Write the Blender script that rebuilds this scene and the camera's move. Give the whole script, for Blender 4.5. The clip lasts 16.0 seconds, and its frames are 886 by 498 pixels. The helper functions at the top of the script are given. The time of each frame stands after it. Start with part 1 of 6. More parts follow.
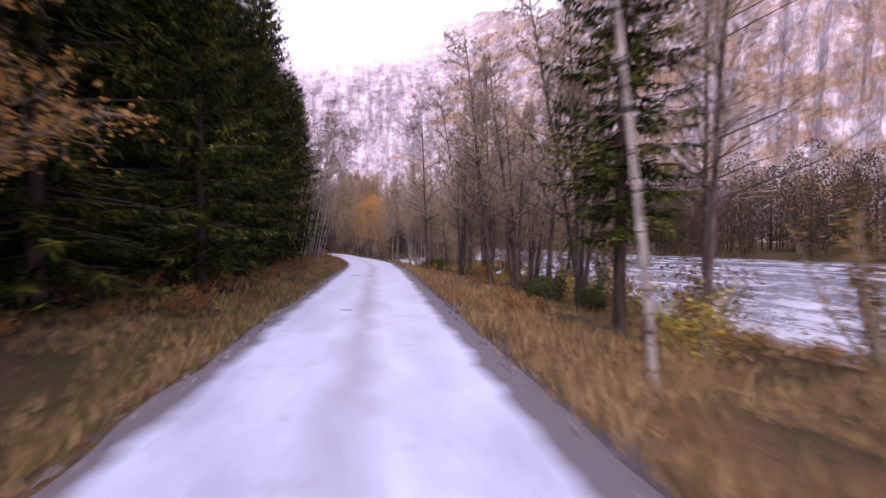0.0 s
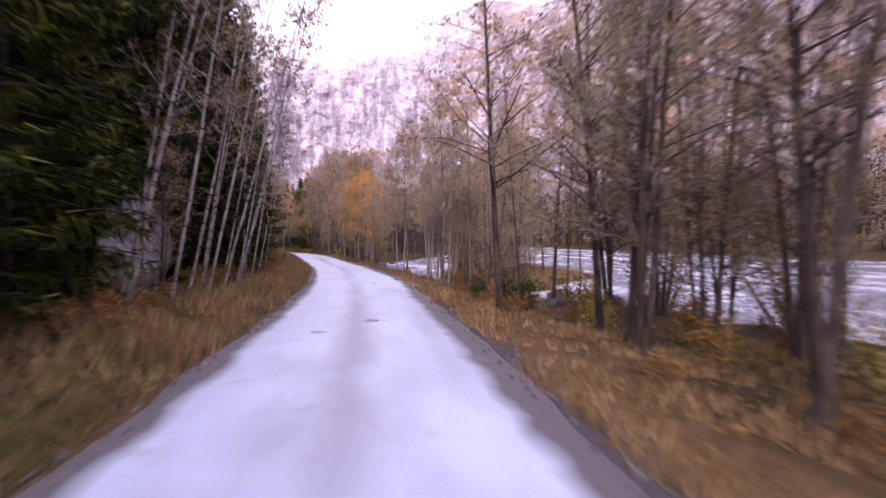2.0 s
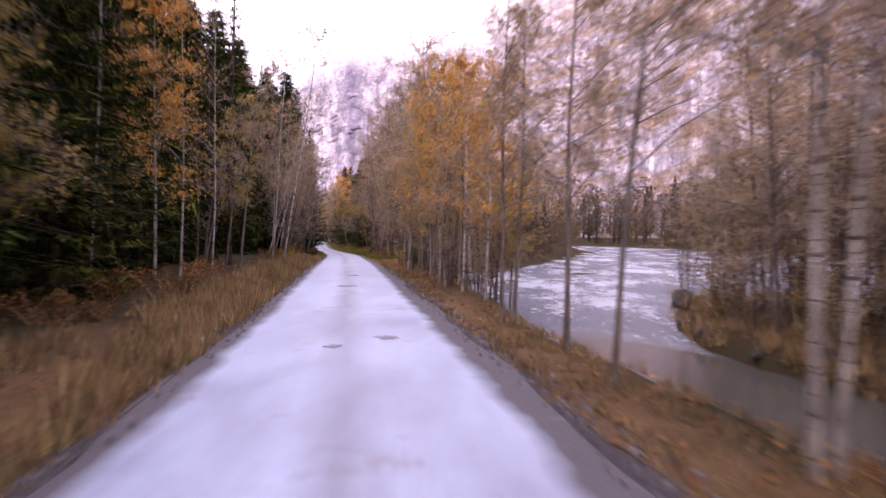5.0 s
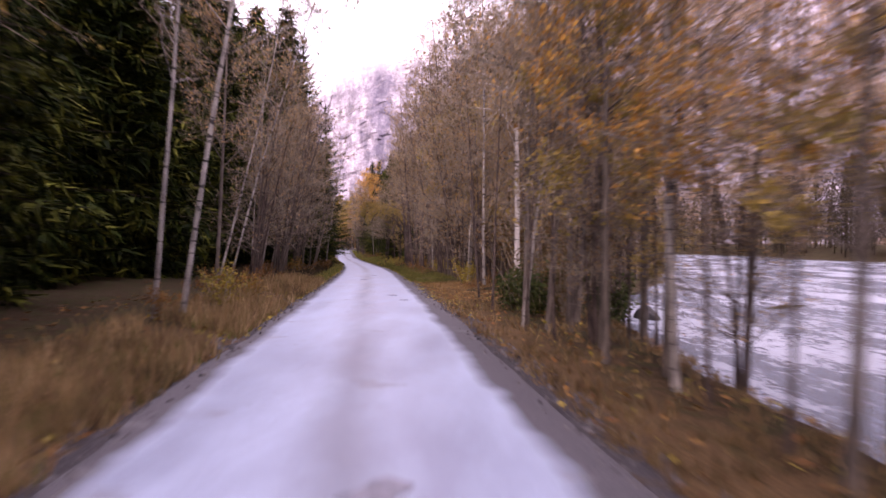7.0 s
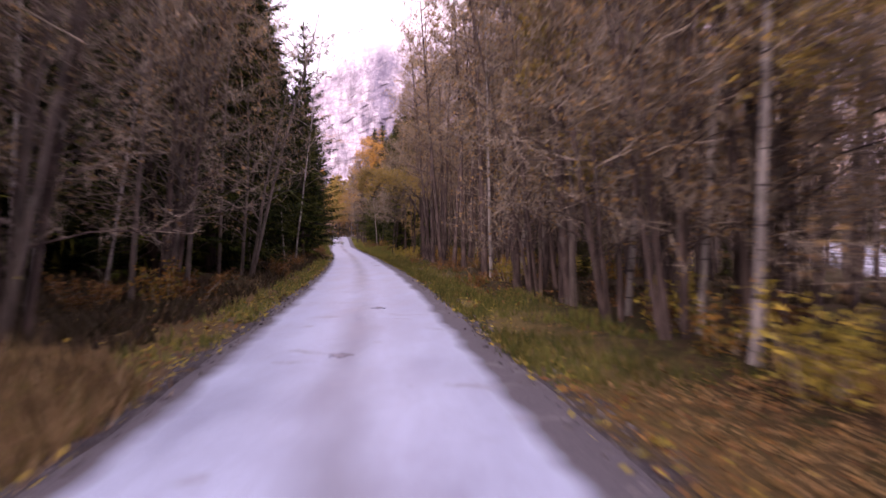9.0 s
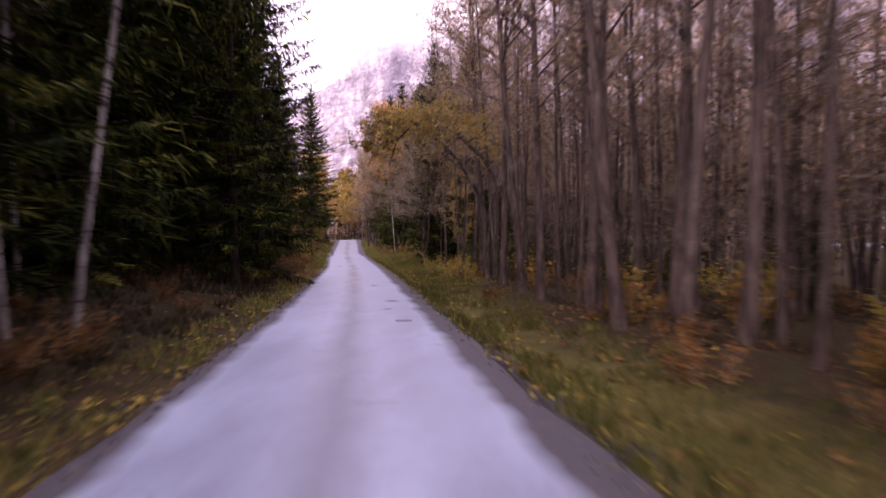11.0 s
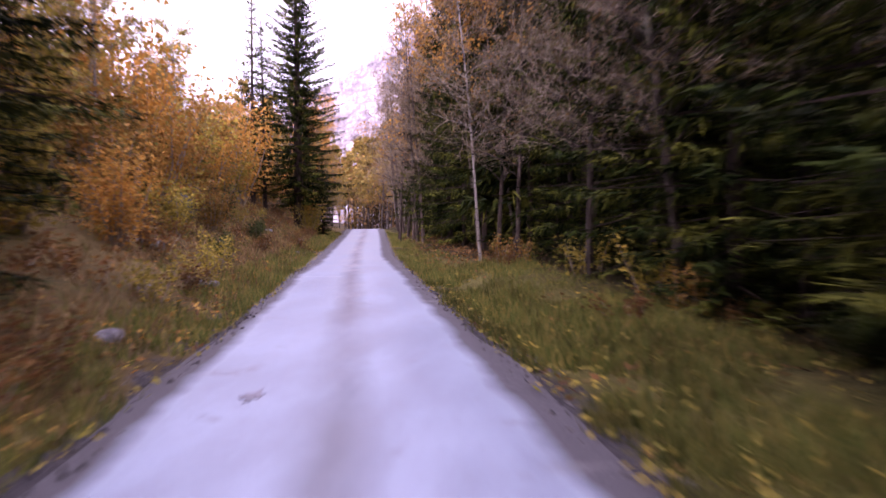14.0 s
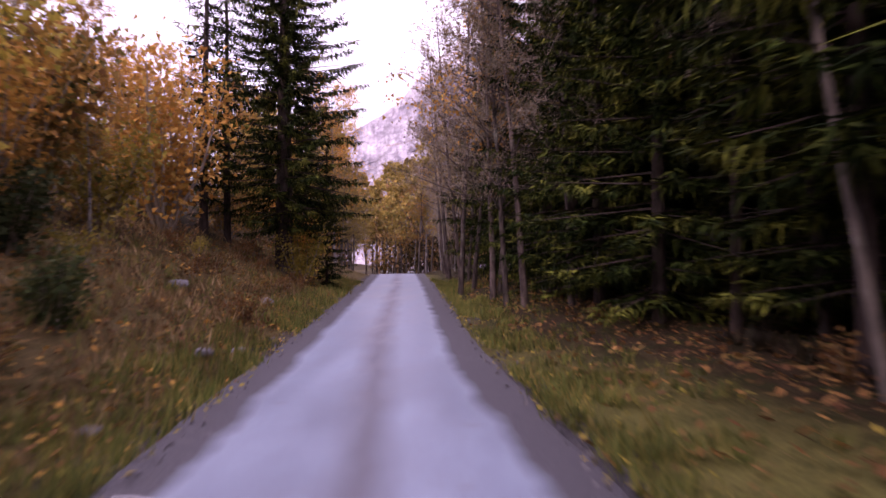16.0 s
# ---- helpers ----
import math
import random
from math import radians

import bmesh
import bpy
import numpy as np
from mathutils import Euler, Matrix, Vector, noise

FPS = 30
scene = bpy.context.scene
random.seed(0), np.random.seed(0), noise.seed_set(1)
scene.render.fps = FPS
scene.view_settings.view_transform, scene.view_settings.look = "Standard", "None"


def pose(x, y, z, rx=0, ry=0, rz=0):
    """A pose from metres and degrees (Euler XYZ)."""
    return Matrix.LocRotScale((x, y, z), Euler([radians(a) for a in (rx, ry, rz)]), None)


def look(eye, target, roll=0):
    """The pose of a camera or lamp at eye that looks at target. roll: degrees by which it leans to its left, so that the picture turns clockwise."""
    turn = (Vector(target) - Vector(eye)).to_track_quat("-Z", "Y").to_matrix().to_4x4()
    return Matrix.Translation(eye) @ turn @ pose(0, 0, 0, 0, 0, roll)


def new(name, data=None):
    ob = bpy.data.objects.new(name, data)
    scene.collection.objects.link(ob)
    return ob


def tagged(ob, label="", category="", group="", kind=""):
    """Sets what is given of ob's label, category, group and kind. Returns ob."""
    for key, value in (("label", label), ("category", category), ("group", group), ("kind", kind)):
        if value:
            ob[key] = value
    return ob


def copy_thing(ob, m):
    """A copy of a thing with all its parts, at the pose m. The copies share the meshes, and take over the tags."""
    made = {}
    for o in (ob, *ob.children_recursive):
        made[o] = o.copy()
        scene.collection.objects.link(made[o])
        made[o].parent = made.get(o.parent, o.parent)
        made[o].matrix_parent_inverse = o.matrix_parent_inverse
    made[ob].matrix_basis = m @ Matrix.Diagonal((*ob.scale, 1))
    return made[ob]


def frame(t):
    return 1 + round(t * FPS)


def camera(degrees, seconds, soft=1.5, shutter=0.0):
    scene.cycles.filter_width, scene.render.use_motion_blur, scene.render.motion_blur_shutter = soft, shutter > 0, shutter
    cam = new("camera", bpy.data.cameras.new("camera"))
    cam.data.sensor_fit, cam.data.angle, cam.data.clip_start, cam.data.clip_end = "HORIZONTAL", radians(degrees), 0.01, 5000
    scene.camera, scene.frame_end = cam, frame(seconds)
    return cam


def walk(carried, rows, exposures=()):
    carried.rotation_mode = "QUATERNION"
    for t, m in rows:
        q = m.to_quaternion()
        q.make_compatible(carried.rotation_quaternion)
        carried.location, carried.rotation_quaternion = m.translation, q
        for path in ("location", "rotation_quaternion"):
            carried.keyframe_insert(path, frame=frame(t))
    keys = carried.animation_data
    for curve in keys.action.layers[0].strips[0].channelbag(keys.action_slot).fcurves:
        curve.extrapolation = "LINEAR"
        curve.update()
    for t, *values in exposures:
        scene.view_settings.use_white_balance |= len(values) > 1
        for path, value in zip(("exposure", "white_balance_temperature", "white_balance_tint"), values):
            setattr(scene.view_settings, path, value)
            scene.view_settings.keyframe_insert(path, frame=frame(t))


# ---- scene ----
# ---- camera and its way along the road ----
FIELD = 75.0
SKY_STRENGTH, SUN_STRENGTH = 0.1, 0.7
CLOUD_LOW, CLOUD_HIGH = (4.2, 4.2, 4.62, 1.0), (13.2, 13.2, 14.5, 1.0)
cam = camera(FIELD, 16.0, soft=1.5, shutter=0.45)
EXPOSURES = [(0.0, 1.4, 6600, 40), (2.0, 1.65, 6600, 40), (5.0, 1.65, 6750, 40), (8.0, 1.65, 7000, 44), (11.0, 1.56, 6950, 48), (13.5, 2.0, 6450, 48), (15.0, 1.65, 6500, 47), (16.0, 1.3, 6550, 50)]
# seconds, place, then turn, tilt and lean in degrees
PATH = [
    (0.0, 0.000, 0.000, 1.350, -6.672, -0.831, -0.000),
    (0.5, 0.001, 5.375, 1.340, -6.703, -0.938, 0.286),
    (1.0, 0.019, 10.745, 1.324, -7.022, -0.990, 0.274),
    (1.5, 0.054, 16.096, 1.303, -7.069, -0.983, 0.541),
    (2.0, 0.095, 21.393, 1.280, -7.162, -1.106, 0.095),
    (2.5, 0.123, 26.599, 1.251, -6.804, -1.150, 0.158),
    (3.0, 0.099, 31.672, 1.202, -5.985, -1.541, 0.500),
    (3.5, -0.006, 36.571, 1.111, -4.897, -2.168, -0.458),
    (4.0, -0.194, 41.274, 1.024, -3.873, -1.943, -0.443),
    (4.5, -0.477, 45.812, 0.997, -2.337, -0.732, -0.194),
    (5.0, -0.893, 50.241, 0.989, -0.281, -1.288, -0.406),
    (5.5, -1.443, 54.621, 0.946, 1.262, -1.470, -0.234),
    (6.0, -2.089, 59.013, 0.908, 2.121, -1.221, -0.100),
    (6.5, -2.792, 63.459, 0.889, 2.492, -0.973, -0.065),
    (7.0, -3.524, 67.980, 0.891, 2.571, -0.585, -0.096),
    (7.5, -4.270, 72.570, 0.896, 2.548, -0.681, -0.305),
    (8.0, -5.028, 77.197, 0.870, 2.701, -0.928, 0.143),
    (8.5, -5.801, 81.827, 0.812, 2.920, -1.757, 0.219),
    (9.0, -6.586, 86.481, 0.726, 2.874, -1.919, 0.214),
    (9.5, -7.386, 91.211, 0.647, 2.996, -1.707, 0.096),
    (10.0, -8.223, 96.052, 0.575, 3.280, -1.652, 0.076),
    (10.5, -9.113, 101.012, 0.502, 3.722, -1.729, 0.131),
    (11.0, -10.069, 106.073, 0.427, 4.316, -1.613, 0.417),
    (11.5, -11.114, 111.183, 0.329, 5.469, -1.979, 0.058),
    (12.0, -12.239, 116.262, 0.209, 6.148, -2.312, -0.431),
    (12.5, -13.382, 121.233, 0.116, 6.424, -1.403, -1.316),
    (13.0, -14.503, 126.054, 0.051, 6.413, -1.693, -1.106),
    (13.5, -15.582, 130.708, 0.002, 6.346, -1.613, -0.552),
    (14.0, -16.622, 135.171, -0.090, 6.549, -2.477, 0.422),
    (14.5, -17.637, 139.425, -0.145, 6.952, -1.125, 0.329),
    (15.0, -18.645, 143.458, -0.193, 7.762, -1.780, 0.722),
    (15.5, -19.688, 147.278, -0.181, 9.417, -0.286, 0.340),
    (16.0, -20.742, 150.920, -0.041, 9.543, 1.715, 0.498),
]
walk(cam, [(t, pose(x, y, z, 90 + tilt, lean, turn)) for t, x, y, z, turn, tilt, lean in PATH],
     exposures=EXPOSURES)

# ---- sky, sun ----
world = bpy.data.worlds.new("sky")
scene.world = world
world.use_nodes = True
wn, wl = world.node_tree.nodes, world.node_tree.links
sky = wn.new("ShaderNodeTexSky")
sky.sky_type, sky.sun_disc = "NISHITA", False
sky.sun_elevation, sky.sun_rotation = radians(38), radians(200)
sky.air_density, sky.dust_density, sky.ozone_density = 1.0, 4.0, 0.6
wn["Background"].inputs["Strength"].default_value = SKY_STRENGTH
# even cloud over most of the sky, three times as bright overhead as at the horizon
height = wn.new("ShaderNodeSeparateXYZ")
wl.new(wn.new("ShaderNodeTexCoord").outputs["Generated"], height.inputs["Vector"])
cloud = wn.new("ShaderNodeMix")
cloud.data_type = "RGBA"
cloud.inputs[6].default_value, cloud.inputs[7].default_value = CLOUD_LOW, CLOUD_HIGH
wl.new(height.outputs["Z"], cloud.inputs[0])
cover = wn.new("ShaderNodeMix")
cover.data_type = "RGBA"
cover.inputs[0].default_value = 0.82
wl.new(cloud.outputs[2], cover.inputs[7])
wl.new(sky.outputs["Color"], cover.inputs[6])
wl.new(cover.outputs[2], wn["Background"].inputs["Color"])

sun = new("sun", bpy.data.lights.new("sun", "SUN"))
sun.data.energy, sun.data.angle, sun.data.color = SUN_STRENGTH, radians(20), (1.0, 0.95, 0.9)
sun.matrix_basis = look((0, 0, 60), (Vector((0, 0, 60)) - Vector((math.sin(radians(200)) * math.cos(radians(38)),
                                                                     math.cos(radians(200)) * math.cos(radians(38)), math.sin(radians(38))))))

# ---- materials ----


class Nodes:
    """A small builder for one principled material."""

    def __init__(self, name):
        self.mat = bpy.data.materials.new(name)
        self.mat.use_nodes = True
        self.n, self.l = self.mat.node_tree.nodes, self.mat.node_tree.links
        self.b = self.n["Principled BSDF"]

    def node(self, kind, **values):
        nd = self.n.new(kind)
        for k, v in values.items():
            nd.inputs[k.replace("_", " ")].default_value = v
        return nd

    def link(self, a, b):
        self.l.new(a, b)

    def place(self, scale=(1, 1, 1), coords="Object"):
        tc = self.n.new("ShaderNodeTexCoord")
        mp = self.n.new("ShaderNodeMapping")
        mp.inputs["Scale"].default_value = scale
        self.link(tc.outputs[coords], mp.inputs["Vector"])
        return mp.outputs["Vector"]

    def noise(self, vec, scale, detail=4.0, rough=0.6):
        nd = self.node("ShaderNodeTexNoise", Scale=scale, Detail=detail, Roughness=rough)
        self.link(vec, nd.inputs["Vector"])
        return nd.outputs["Fac"]

    def ramp(self, fac, stops):
        nd = self.n.new("ShaderNodeValToRGB")
        e = nd.color_ramp.elements
        while len(e) < len(stops):
            e.new(0.5)
        for el, (p, c) in zip(e, stops):
            el.position = p
            el.color = (c, c, c, 1) if isinstance(c, (int, float)) else (*c, 1)
        self.link(fac, nd.inputs["Fac"])
        return nd.outputs["Color"]

    def mix(self, fac, a, b, how="MIX"):
        nd = self.n.new("ShaderNodeMix")
        nd.data_type, nd.blend_type = "RGBA", how
        for i, v in ((0, fac), (6, a), (7, b)):
            if isinstance(v, (int, float)):
                nd.inputs[i].default_value = v if i == 0 else (v, v, v, 1)
            elif isinstance(v, tuple):
                nd.inputs[i].default_value = (*v, 1)
            else:
                self.link(v, nd.inputs[i])
        return nd.outputs[2]

    def math(self, how, a, b=0.0):
        nd = self.n.new("ShaderNodeMath")
        nd.operation = how
        for i, v in ((0, a), (1, b)):
            if isinstance(v, (int, float)):
                nd.inputs[i].default_value = v
            else:
                self.link(v, nd.inputs[i])
        return nd.outputs[0]

    def bump(self, height, strength=0.4, distance=0.02):
        nd = self.node("ShaderNodeBump", Strength=strength, Distance=distance)
        self.link(height, nd.inputs["Height"])
        self.link(nd.outputs["Normal"], self.b.inputs["Normal"])

    def done(self, color, rough=0.8, spec=0.3):
        if isinstance(color, tuple):
            self.b.inputs["Base Color"].default_value = (*color, 1)
        else:
            self.link(color, self.b.inputs["Base Color"])
        if isinstance(rough, (int, float)):
            self.b.inputs["Roughness"].default_value = rough
        else:
            self.link(rough, self.b.inputs["Roughness"])
        self.b.inputs["Specular IOR Level"].default_value = spec
        return self.mat


def leaf_material(name, colours, glow=0.3):
    """Leaves: every one takes its own colour from the given few; some light passes through."""
    m = Nodes(name)
    geo = m.n.new("ShaderNodeNewGeometry")
    info = m.n.new("ShaderNodeObjectInfo")
    stops = [(i / max(1, len(colours) - 1), c) for i, c in enumerate(colours)]
    own = m.ramp(geo.outputs["Random Per Island"], stops)
    tone = m.math("ADD", m.math("MULTIPLY", info.outputs["Random"], 0.5), 0.75)
    col = m.mix(1.0, own, tone, "MULTIPLY")
    col = m.mix(1.0, col, m.ramp(m.noise(m.place(), 0.9, 4.0), [(0.3, 0.6), (0.7, 1.35)]), "MULTIPLY")
    m.done(col, 0.75, 0.2)
    tr = m.n.new("ShaderNodeBsdfTranslucent")
    m.link(col, tr.inputs["Color"])
    mx = m.node("ShaderNodeMixShader", Fac=glow)
    m.link(m.b.outputs[0], mx.inputs[1])
    m.link(tr.outputs[0], mx.inputs[2])
    m.link(mx.outputs[0], m.n["Material Output"].inputs["Surface"])
    return m.mat


def needle_material():
    """Spruce sprays: near-black and olive greens mixed at random, highlights painted in, whole boughs varying."""
    m = Nodes("spruce_needles")
    geo = m.n.new("ShaderNodeNewGeometry")
    info = m.n.new("ShaderNodeObjectInfo")
    v = m.place((1, 1, 1.6))
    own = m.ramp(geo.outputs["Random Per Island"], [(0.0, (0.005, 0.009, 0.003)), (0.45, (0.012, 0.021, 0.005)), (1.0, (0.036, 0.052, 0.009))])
    # olive-green imitates lit boughs against the blackish rest
    highlight = m.ramp(geo.outputs["Random Per Island"], [(0.0, (0.02, 0.028, 0.005)), (1.0, (0.17, 0.175, 0.03))])
    col = m.mix(m.ramp(m.noise(v, 0.95, 3.0, 0.6), [(0.47, 0.0), (0.62, 0.9)]), own, highlight)
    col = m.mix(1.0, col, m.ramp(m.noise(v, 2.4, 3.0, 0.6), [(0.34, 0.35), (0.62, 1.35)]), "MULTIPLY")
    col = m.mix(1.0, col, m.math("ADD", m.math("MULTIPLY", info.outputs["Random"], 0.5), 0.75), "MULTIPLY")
    return m.done(col, 0.8, 0.06)


def bark_material(name, light, dark, bands=False, grown=0.5):
    m = Nodes(name)
    v = m.place((1, 1, 0.25))
    col = m.ramp(m.noise(v, 9.0), [(0.35, dark), (0.65, light)])
    h = m.noise(v, 30.0)
    if bands:
        v2 = m.place((1.5, 1.5, 9))
        scars = m.ramp(m.noise(v2, 1.6, 3.0), [(0.56, 0.0), (0.62, 1.0)])
        col = m.mix(scars, col, (0.05, 0.045, 0.045))
    lichen = m.ramp(m.noise(m.place(), 2.5), [(0.55, 0.0), (0.75, grown)])
    col = m.mix(lichen, col, (0.2, 0.21, 0.17))
    m.bump(h, 0.5, 0.02)
    return m.done(col, 0.9, 0.15)


def asphalt_material():
    """Worn damp asphalt: pale polished lane with sky sheen in its colour, dark loose grit along both edges, a dark
    streak in the middle.
    """
    m = Nodes("worn_asphalt")
    uv = m.n.new("ShaderNodeUVMap")
    sep = m.n.new("ShaderNodeSeparateXYZ")
    m.link(uv.outputs["UV"], sep.inputs["Vector"])
    v = m.place()
    wobble = m.math("MULTIPLY", m.math("SUBTRACT", m.noise(v, 0.9, 5.0), 0.5), 0.4)
    across = m.math("ADD", sep.outputs["X"], wobble)
    grown = m.ramp(m.math("DIVIDE", sep.outputs["Y"], 200.0), [(0.755, 0.0), (0.79, 0.22)])
    off = m.math("ADD", grown, m.math("ABSOLUTE", m.math("ADD", across, 0.06)))
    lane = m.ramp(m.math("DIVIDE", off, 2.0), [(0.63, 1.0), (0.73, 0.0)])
    grain = m.noise(v, 90.0, 3.0, 0.7)
    mottled = m.noise(m.place((1, 0.35, 1)), 1.3, 6.0, 0.65)
    # blue-grey paler than asphalt, the sky's sheen painted into the lane
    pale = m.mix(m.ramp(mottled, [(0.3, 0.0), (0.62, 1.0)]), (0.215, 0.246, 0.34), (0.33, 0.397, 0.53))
    # lane darkens from y 120 on, shade of roadside trees in the colour
    tree_shade = m.ramp(m.math("DIVIDE", sep.outputs["Y"], 200.0), [(0.6, 1.0), (0.8, 0.68)])
    pale = m.mix(1.0, pale, tree_shade, "MULTIPLY")
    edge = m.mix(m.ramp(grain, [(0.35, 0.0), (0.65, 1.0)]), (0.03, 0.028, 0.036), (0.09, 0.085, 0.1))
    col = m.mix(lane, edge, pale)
    streak = m.ramp(m.math("ABSOLUTE", m.math("ADD", across, 0.05)), [(0.03, 1.0), (0.36, 0.0)])
    broken = m.ramp(m.noise(m.place((0.6, 0.12, 1)), 1.0, 4.0), [(0.3, 0.3), (0.5, 1.0)])
    col = m.mix(m.math("MULTIPLY", m.math("MULTIPLY", streak, broken), m.ramp(m.math("DIVIDE", sep.outputs["Y"], 200.0), [(0.6, 0.6), (0.74, 0.95)])), col, (0.105, 0.105, 0.14))
    patch = m.ramp(m.noise(m.place((1.2, 2.6, 1)), 0.8, 5.0, 0.7), [(0.62, 0.0), (0.66, 1.0)])
    col = m.mix(m.math("MULTIPLY", patch, 0.5), col, (0.16, 0.155, 0.17))
    col = m.mix(0.25, col, m.mix(1.0, col, m.ramp(grain, [(0.3, 0.55), (0.7, 1.25)]), "MULTIPLY"))
    rough = m.mix(lane, 0.8, m.ramp(mottled, [(0.3, 0.35), (0.7, 0.55)]))
    m.bump(grain, 0.35, 0.008)
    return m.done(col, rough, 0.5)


def ground_material():
    """Forest soil: leaf litter, moss, dry grass by the road."""
    m = Nodes("leaf_litter")
    uv = m.n.new("ShaderNodeUVMap")
    sep = m.n.new("ShaderNodeSeparateXYZ")
    m.link(uv.outputs["UV"], sep.inputs["Vector"])
    v = m.place()
    fine, mid, big = m.noise(v, 22.0, 5.0, 0.7), m.noise(v, 3.0, 5.0), m.noise(v, 0.35, 4.0)
    soil = m.ramp(fine, [(0.3, (0.012, 0.008, 0.006)), (0.5, (0.035, 0.022, 0.012)), (0.72, (0.08, 0.05, 0.028))])
    moss = m.ramp(fine, [(0.3, (0.01, 0.013, 0.005)), (0.7, (0.045, 0.05, 0.015))])
    col = m.mix(m.ramp(mid, [(0.45, 0.0), (0.62, 0.8)]), soil, moss)
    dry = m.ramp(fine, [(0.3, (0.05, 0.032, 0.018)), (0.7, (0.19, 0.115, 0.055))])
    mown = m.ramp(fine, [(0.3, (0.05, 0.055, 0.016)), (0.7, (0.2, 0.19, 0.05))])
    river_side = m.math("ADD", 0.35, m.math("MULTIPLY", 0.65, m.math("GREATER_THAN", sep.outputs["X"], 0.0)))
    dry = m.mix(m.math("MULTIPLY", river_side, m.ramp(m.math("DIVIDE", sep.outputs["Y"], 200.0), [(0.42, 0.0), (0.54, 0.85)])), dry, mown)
    off = m.math("ADD", m.math("ABSOLUTE", sep.outputs["X"]), m.math("MULTIPLY", m.math("SUBTRACT", mid, 0.5), 2.0))
    # dry grass colour withheld on the left, dark soil painting the spruces' shade
    under = m.math("MULTIPLY", m.math("LESS_THAN", sep.outputs["X"], 0.0), m.ramp(m.math("DIVIDE", sep.outputs["Y"], 200.0), [(0.14, 1.0), (0.17, 0.0), (0.52, 0.0), (0.55, 1.0), (0.61, 1.0), (0.65, 0.0)]))
    under = m.math("MULTIPLY", under, 1.4)
    off = m.math("ADD", off, under)
    # the same on the right past y 158, for shade below the wood
    wood = m.math("MULTIPLY", m.math("GREATER_THAN", sep.outputs["X"], 0.0), m.ramp(m.math("DIVIDE", sep.outputs["Y"], 200.0), [(0.79, 0.0), (0.81, 1.0)]))
    off = m.math("ADD", off, wood)
    slope = m.math("MULTIPLY", m.math("LESS_THAN", sep.outputs["X"], 0.0), m.ramp(m.math("DIVIDE", sep.outputs["Y"], 200.0), [(0.62, 0.0), (0.7, 1.0)]))
    lush = m.math("MULTIPLY", m.math("GREATER_THAN", sep.outputs["X"], 0.0), m.ramp(m.math("DIVIDE", sep.outputs["Y"], 200.0), [(0.66, 0.0), (0.69, 1.0), (0.74, 1.0), (0.81, 0.0)]))
    off_wide = m.math("SUBTRACT", off, m.math("ADD", m.math("MULTIPLY", slope, 3.0), m.math("MULTIPLY", lush, 1.1)))
    near = m.ramp(m.math("DIVIDE", off_wide, 10.0), [(0.24, 1.0), (0.38, 0.0)])
    col = m.mix(m.math("MULTIPLY", near, m.ramp(big, [(0.3, 0.5), (0.6, 1.0)])), col, dry)
    grit = m.ramp(m.math("DIVIDE", off, 10.0), [(0.185, 1.0), (0.215, 0.0)])
    col = m.mix(grit, col, m.ramp(fine, [(0.35, (0.028, 0.026, 0.031)), (0.7, (0.1, 0.092, 0.1))]))
    m.bump(fine, 0.8, 0.06)
    return m.done(col, 0.95, 0.1)


def rock_material(name, dark, light, size=1.0):
    m = Nodes(name)
    v = m.place((1 / size, 1 / size, 0.35 / size))
    w = m.place((1 / size, 1 / size, 1 / size))
    col = m.ramp(m.noise(v, 1.0, 12.0, 0.78), [(0.33, dark), (0.5, tuple((a + b) / 2 for a, b in zip(dark, light))), (0.64, light)])
    crack = m.node("ShaderNodeTexVoronoi", Scale=0.8)
    crack.feature = "DISTANCE_TO_EDGE"
    m.link(v, crack.inputs["Vector"])
    col = m.mix(m.math("MULTIPLY", m.ramp(crack.outputs["Distance"], [(0.0, 1.0), (0.05, 0.0)]), 0.6), col, tuple(c * 0.45 for c in dark))
    col = m.mix(m.ramp(m.noise(w, 0.9, 6.0), [(0.56, 0.0), (0.66, 0.7)]), col, (0.06, 0.07, 0.03))
    m.bump(m.noise(v, 3.0, 9.0, 0.75), 0.8, 0.25 * size)
    return m.done(col, 0.9, 0.2)


